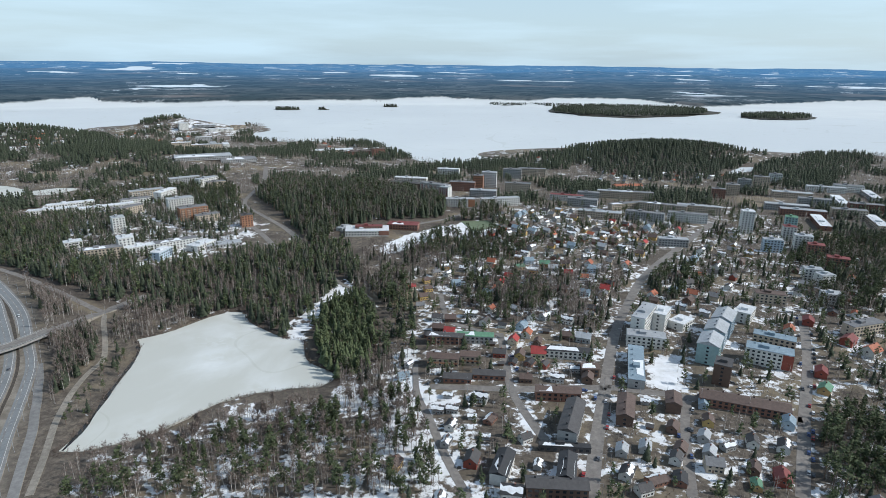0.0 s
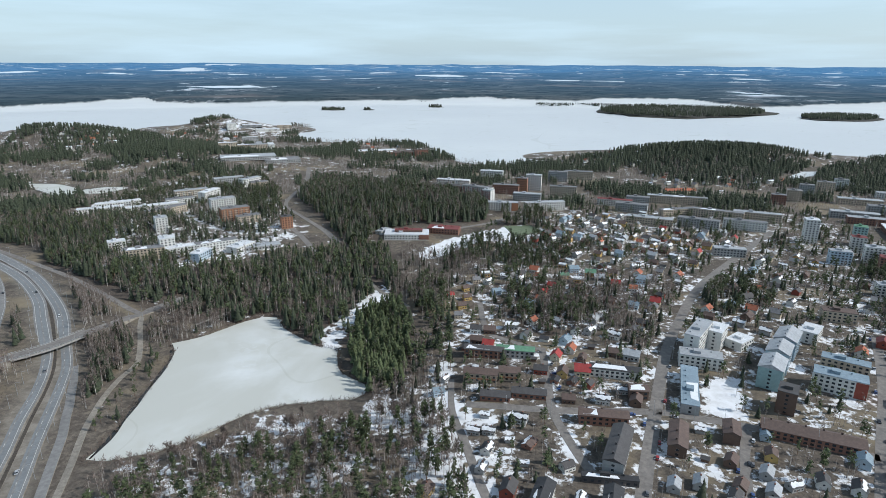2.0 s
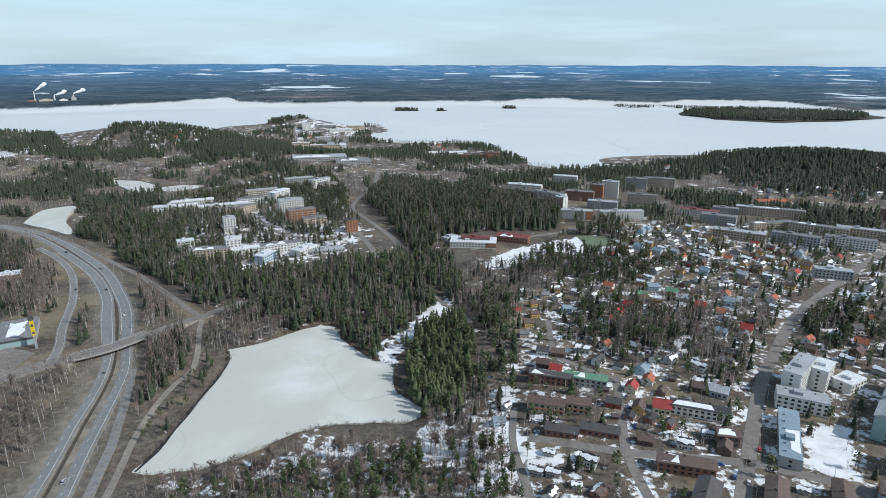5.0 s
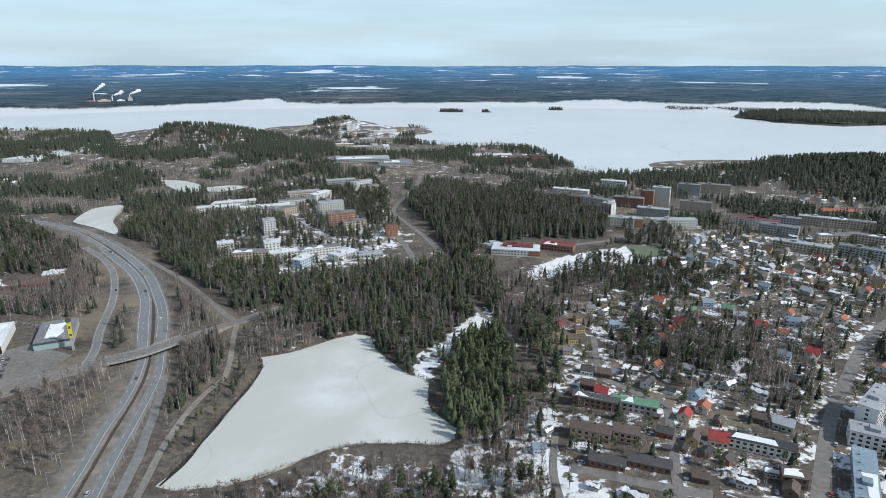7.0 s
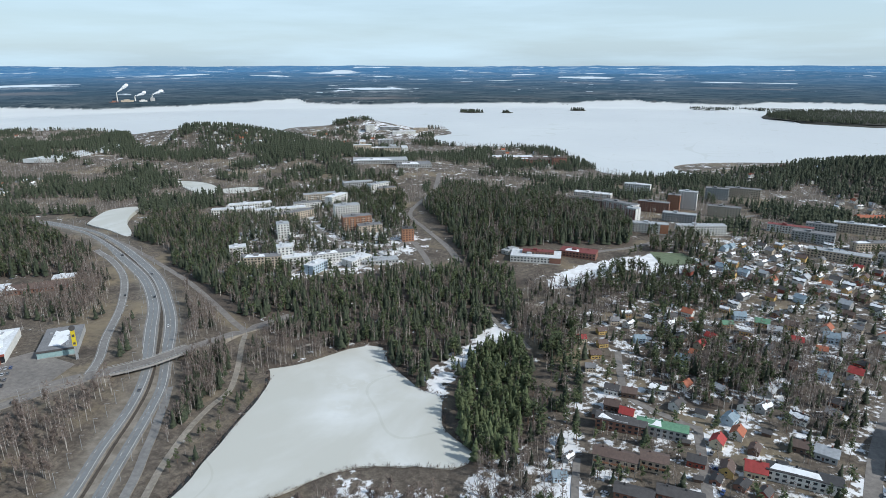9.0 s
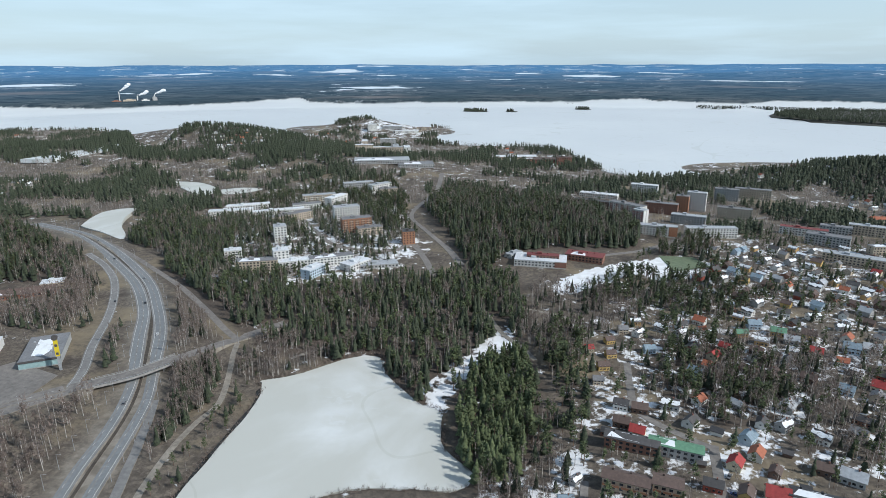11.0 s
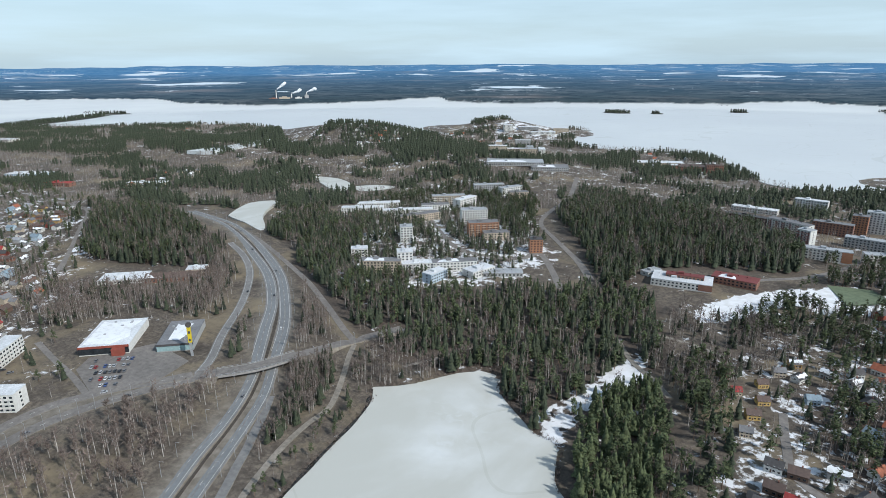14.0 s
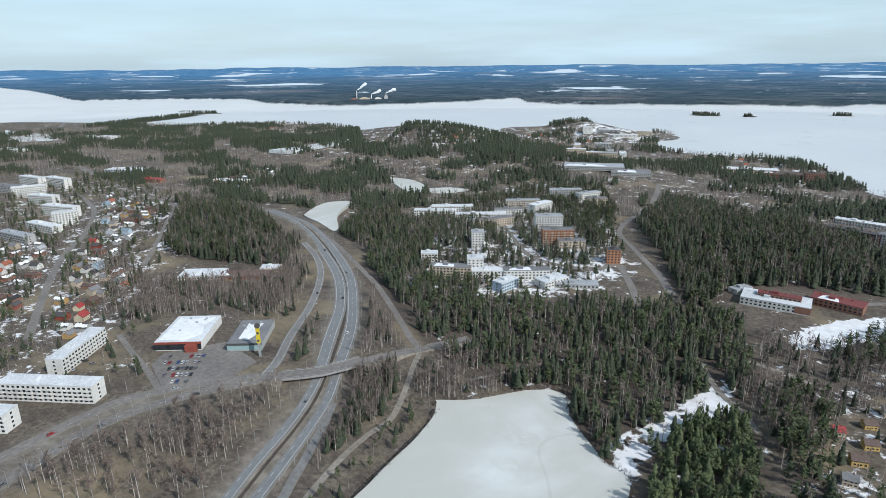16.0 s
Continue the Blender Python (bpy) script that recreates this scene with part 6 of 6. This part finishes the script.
for poly, sp, hs in ((WOODS_TOWN, 7, (11, 16)), (TOWNPINES, 6.8, (11, 16)), (POND_E, 7.5, (12, 17)), (SCHOOLW, 6.5, (12, 17)), (SCHOOLW2, 6, (13, 18)), (RIGHTW2, 6, (12, 17)), (RIGHTW3, 5.5, (12, 17)), (WEST2, 7, (12, 17)), ([(-73, 544), (-55, 581), (-39, 584), (-29, 544), (-27, 502), (-41, 493), (-58, 525)], 6, (12, 18)), ([(-44, 668), (-20, 700), (-8, 690), (-7, 664), (-27, 624), (-44, 627)], 6.5, (11, 16)), ([(-286, 468), (-270, 444), (-254, 414), (-249, 388), (-248, 360), (-238, 322), (-228, 310), (-226, 340), (-238, 420), (-250, 448)], 7.5, (6, 11))):
    q = scatter(poly, sp)
    u = RNG.uniform(0, 1, len(q))
    grove("pine_grove", q[u < 0.6], PINES, (TRUNK, PINE), "green pines between the houses", hs)
    grove("spruce_grove", q[(u >= 0.6) & (u < 0.75)], SPRUCES, (TRUNK, SPRUCE), "spruces between the houses", hs)
    grove("birch_grove", q[u >= 0.75], BIRCHES, (BIRCH, TWIG), "bare birches between the houses", hs)
for poly, sp, mix in ((ISLE, 4.6, 0.55), (SLIPWOOD, 4.6, 0.1), (WESTWOOD, 4.6, 0.15), (POND_N, 4.2, 0.05), ([(-720, 420), (-674, 454), (-510, 402), (-518, 382), (-554, 370)], 6, 0.1), ([(-82, 676), (-43, 677), (10, 617), (-13, 564), (-43, 518), (-75, 517), (-103, 561)], 6, 0.15), ([(44, 582), (170, 622), (188, 539), (134, 439), (116, 439), (102, 483), (46, 458)], 5.4, 0.1), ([(-436, 563), (-356, 524), (-307, 497), (-315, 479), (-340, 473), (-400, 516), (-472, 578)], 5, 0.1), ([(-72, 385), (-49, 401), (-27, 419), (-18, 361), (-69, 341)], 5, 0.12), ([(-420, 420), (-378, 434), (-462, 546), (-588, 616), (-616, 588)], 6, 0.2)):
    q = scatter(poly, sp)
    u = RNG.uniform(0, 1, len(q))
    grove("birch_grove", q[u >= mix], BIRCHES, (BIRCH, TWIG), "bare birches beside the road", (11, 18))
    grove("spruce_grove", q[u < mix], SPRUCES, (TRUNK, SPRUCE), "young spruces beside the road", (8, 16))

q = scatter(SUBURB, 6.6)
u = RNG.uniform(0, 1, len(q))
grove("spruce_grove", q[u < 0.42], SPRUCES_FAR, (TRUNK, SPRUCE), "tall spruces between the blocks of flats", (11, 18), (1.0, 1.4))
grove("birch_grove", q[u >= 0.42], BIRCHES_FAR, (BIRCH, TWIG), "tall bare birches between the blocks of flats", (10, 17), (0.9, 1.4))

# loose garden and roadside trees, then the wooded land as far as the lake
for poly, sp in (([(-17, 210), (322, 210), (476, 588), (476, 924), (56, 924), (-14, 588)], 5.6), ([(-476, 238), (-588, 420), (-924, 672), (-1330, 672), (-1120, 350), (-588, 168)], 6.5), (SUBURB, 5.2), ([(-462, 266), (-350, 350), (-462, 462), (-560, 350)], 12)):
    q = scatter(poly, sp)
    u = RNG.uniform(0, 1, len(q))
    grove("garden_birches", q[u < 0.74], BIRCHES_FAR, (BIRCH, TWIG), "bare garden trees and birches", (4, 12), (0.9, 1.6))
    grove("garden_spruces", q[(u >= 0.74) & (u < 0.83)], SPRUCES, (TRUNK, SPRUCE), "single garden spruces", (7, 14))
    grove("garden_pines", q[u >= 0.83], PINES, (TRUNK, PINE), "single garden pines", (9, 15))

land = [(-2380, 420), (-2310, 1400), (-1610, 1708), (-840, 2072), (-532, 2030), (-70, 1680), (770, 1652), (1400, 1512), (1400, 490), (560, 462), (490, 924), (28, 896), (-28, 798), (-168, 1036), (-322, 1106), (-322, 938), (-560, 1120), (-602, 784), (-980, 672), (-1400, 672), (-1400, 420)]
for poly, sp_ in (([(304, 1315), (415, 1504), (581, 1583), (660, 1465), (632, 1316), (532, 1169), (404, 1142), (309, 1185)], 9.5), ([(641, 1256), (749, 1352), (880, 1472), (1068, 1515), (905, 1274), (715, 1183), (613, 1176)], 10.5), ([(86, 1339), (211, 1433), (323, 1398), (302, 1301), (115, 1244)], 11.0)):
    q = off_lake(scatter(poly, sp_))
    grove("spruce_forest", q, SPRUCES_FAR, (TRUNK, SPRUCE), "dark conifer wood on the lake shore", (13, 20), (1.2, 1.7))
q = off_lake(wedge(scatter(land, 7.0)))
dens = np.array([noise.fractal(Vector((x / 130, y / 90, 0.7)), 0.8, 2.0, 3) for x, y in q])
u = RNG.uniform(0, 1, len(q))
hills = ground_z(q[:, 0], q[:, 1])
con = dens + 0.35 * smooth(4, 14, hills)
edge_of = np.where(q[:, 0] < -250, 0.06, 0.02)
sp = q[(con > edge_of) & (u < 0.85)]
bi = q[(con <= edge_of) & (con > -0.6) & (u < 0.6)]
grove("spruce_forest", sp, SPRUCES_FAR, (TRUNK, SPRUCE), "dark conifer forest towards the lake", (12, 19), (1.0, 1.45))
grove("birch_forest", bi, BIRCHES_FAR, (BIRCH, TWIG), "grey bare woods towards the lake", (9, 15), (1.0, 1.5))


# ------------------------------------------------ single trees nearest the walk
def tree_thing(shape, name, mats, words, height):
    """A tree of its own: trunk, with limbs, and crown."""
    v, f, m = shape
    v = v * np.array([height, height, height])
    root = new(name)
    for k, pn in ((0, "trunk"), (1, "crown")):
        ff = f[m == k]
        used, inv = np.unique(ff, return_inverse=True)
        mesh_object(pn, v[used], inv.reshape(ff.shape), [mats[k]], root)
    return tagged(root, words, "tree")


def fine_pine(rng):
    v, f, m = pine_shape(rng, 330, 0.66)
    return v * np.array([0.78, 0.78, 1.0]), f, m


def plant(protos, places, group, lo=0.8, hi=1.2):
    for i, (x, y) in enumerate(places):
        m = pose(x, y, gz(x, y) - 0.15, 0, 0, RNG.uniform(0, 360))
        if i < len(protos):
            ob = protos[i]
            ob.matrix_basis = m
        else:
            ob = copy_thing(protos[i % len(protos)], m)
        s = RNG.uniform(lo, hi)
        ob.scale = (s * RNG.uniform(0.9, 1.1), s * RNG.uniform(0.9, 1.1), s)
        ob["group"] = group
    for ob in protos[len(places):]:
        for o in (*ob.children, ob):
            bpy.data.objects.remove(o)


def split(poly, spacing, limit, where):
    """Points in a wood: the nearest stretch for single trees, the rest for the joined wood."""
    q = scatter(poly, spacing)
    near = where(q)
    idx = np.where(near)[0][:limit]
    rest = np.ones(len(q), bool)
    rest[idx] = False
    return q[idx], q[rest]


pines = [tree_thing(fine_pine(RNG), "pine_tree", (TRUNK, PINE), "tall pine with an open green crown", 15) for _ in range(5)]
spruces = [tree_thing(spruce_shape(RNG, 10, 11), "spruce_tree", (TRUNK, SPRUCE), "dark green pointed spruce", 14) for _ in range(3)]
birches = [tree_thing(birch_shape(RNG, 36, 200), "birch_tree", (BIRCH, TWIG), "bare birch with a white trunk", 14) for _ in range(5)]
near_p, rest_p = split([(-196, 251), (-178, 282), (-128, 312), (-82, 330), (-16, 352), (-1, 254)], 8.0, 70, lambda q: q[:, 1] > 280)
near_b, rest_b = split(WOODS_FRONT, 4.3, 60, lambda q: q[:, 1] > 300)
grove("pine_grove", rest_p, PINES, (TRUNK, PINE), "pines in the wood beside the pond", (12, 18))
grove("birch_grove", rest_b, BIRCHES, (BIRCH, TWIG), "bare birches in the wood beside the pond", (9, 15))
near_c, rest_c = split(WOODS_POND, 7.2, 60, lambda q: q[:, 0] < 0)
grove("birch_grove", scatter(WOODS_POND, 10), BIRCHES, (BIRCH, TWIG), "bare birches among the pines", (9, 14))
grove("spruce_grove", scatter(WOODS_POND, 6.0), SPRUCES, (TRUNK, PINE), "green conifers on the pond shore", (11, 18), (1.0, 1.4))
grove("pine_grove", rest_c, PINES, (TRUNK, PINE), "pines on the pond shore", (13, 19))
near_d, rest_d = split(BIRCH_W, 7.2, 60, lambda q: q[:, 1] > 250)
grove("birch_grove", rest_d, BIRCHES, (BIRCH, TWIG), "bare birches below the road", (14, 21))
near_e, rest_e = split(BIRCH_P, 5.0, 40, lambda q: q[:, 1] > 250)
grove("birch_grove", rest_e, BIRCHES, (BIRCH, TWIG), "bare birches beside the pond", (9, 14))
plant(pines, np.vstack([near_p, near_c]), "pines round the pond", 0.85, 1.2)
plant(birches, np.vstack([near_b, near_d]), "birches round the pond", 0.75, 1.15)
grove("birch_grove", scatter(BIRCH_P, 4.0), BIRCHES, (BIRCH, TWIG), "bare birches between motorway and pond", (9, 16))
grove("spruce_grove", scatter(BIRCH_P, 8.0), SPRUCES, (TRUNK, SPRUCE), "spruces between motorway and pond", (8, 15))
plant(spruces, near_e, "spruces along the motorway", 0.5, 1.0)
RIGHTP = scatter(RIGHTW, 4.2)
grove("pine_grove", RIGHTP[::2], PINES, (TRUNK, PINE), "pines beside the street", (11, 18))
grove("birch_grove", RIGHTP[1::2], BIRCHES, (BIRCH, TWIG), "bare birches beside the street", (9, 14))


# reeds and bushes along the pond's shore
def bush_shape(rng):
    v, f, m = [], [], []
    for i in range(16):
        a, r = rng.uniform(0, 6.28), rng.uniform(0.05, 0.5)
        s = np.array([r * 0.3 * math.cos(a), r * 0.3 * math.sin(a), 0])
        e = np.array([r * math.cos(a), r * math.sin(a), rng.uniform(0.6, 1.0)])
        w = rng.normal(0, 0.02, 3)
        k = len(v)
        v += [s.tolist(), (s + w).tolist(), e.tolist()]
        f.append((k, k + 1, k + 2))
        m.append(1)
    return np.array(v), np.array(f), np.array(m)


BUSHES = [bush_shape(RNG) for _ in range(6)]
rim = resample(POND, 1.4)
out = []
for x, y in rim:
    for _ in range(3):
        d = np.array([x + 155, y - 400]) / 120
        out.append((x + d[0] * RNG.uniform(0, 6) + RNG.normal(0, 1.0), y + d[1] * RNG.uniform(0, 6) + RNG.normal(0, 1.0)))
grove("bushes", np.array(out), BUSHES, (TWIG, TWIG), "brown bushes and reeds on the pond shore", (1.2, 3.5))
brush = np.vstack([scatter(poly, sp) for poly, sp in ((BIRCH_P, 4), (BIRCH_W, 4), (SLIPWOOD, 5), (ISLE, 5), (POND_N, 4), ([(-72, 385), (-49, 401), (-27, 419), (-18, 361), (-69, 341)], 4.5), ([(-82, 676), (-43, 677), (10, 617), (-13, 564), (-43, 518), (-75, 517), (-103, 561)], 6))])
grove("brushwood", brush, BUSHES, (TWIG, TWIG), "low brown brushwood beside roads and pond", (0.8, 2.6))
hedge = np.vstack([scatter([(-10, 215), (250, 215), (300, 330), (140, 350), (-8, 356)], 4.6), scatter([(-6, 366), (110, 370), (135, 450), (190, 580), (60, 640), (-14, 560)], 5.0)])
grove("garden_hedges", hedge, BUSHES, (TWIG, TWIG), "bare garden hedges and shrubs between the houses", (1.2, 3.2), (1.0, 1.8))
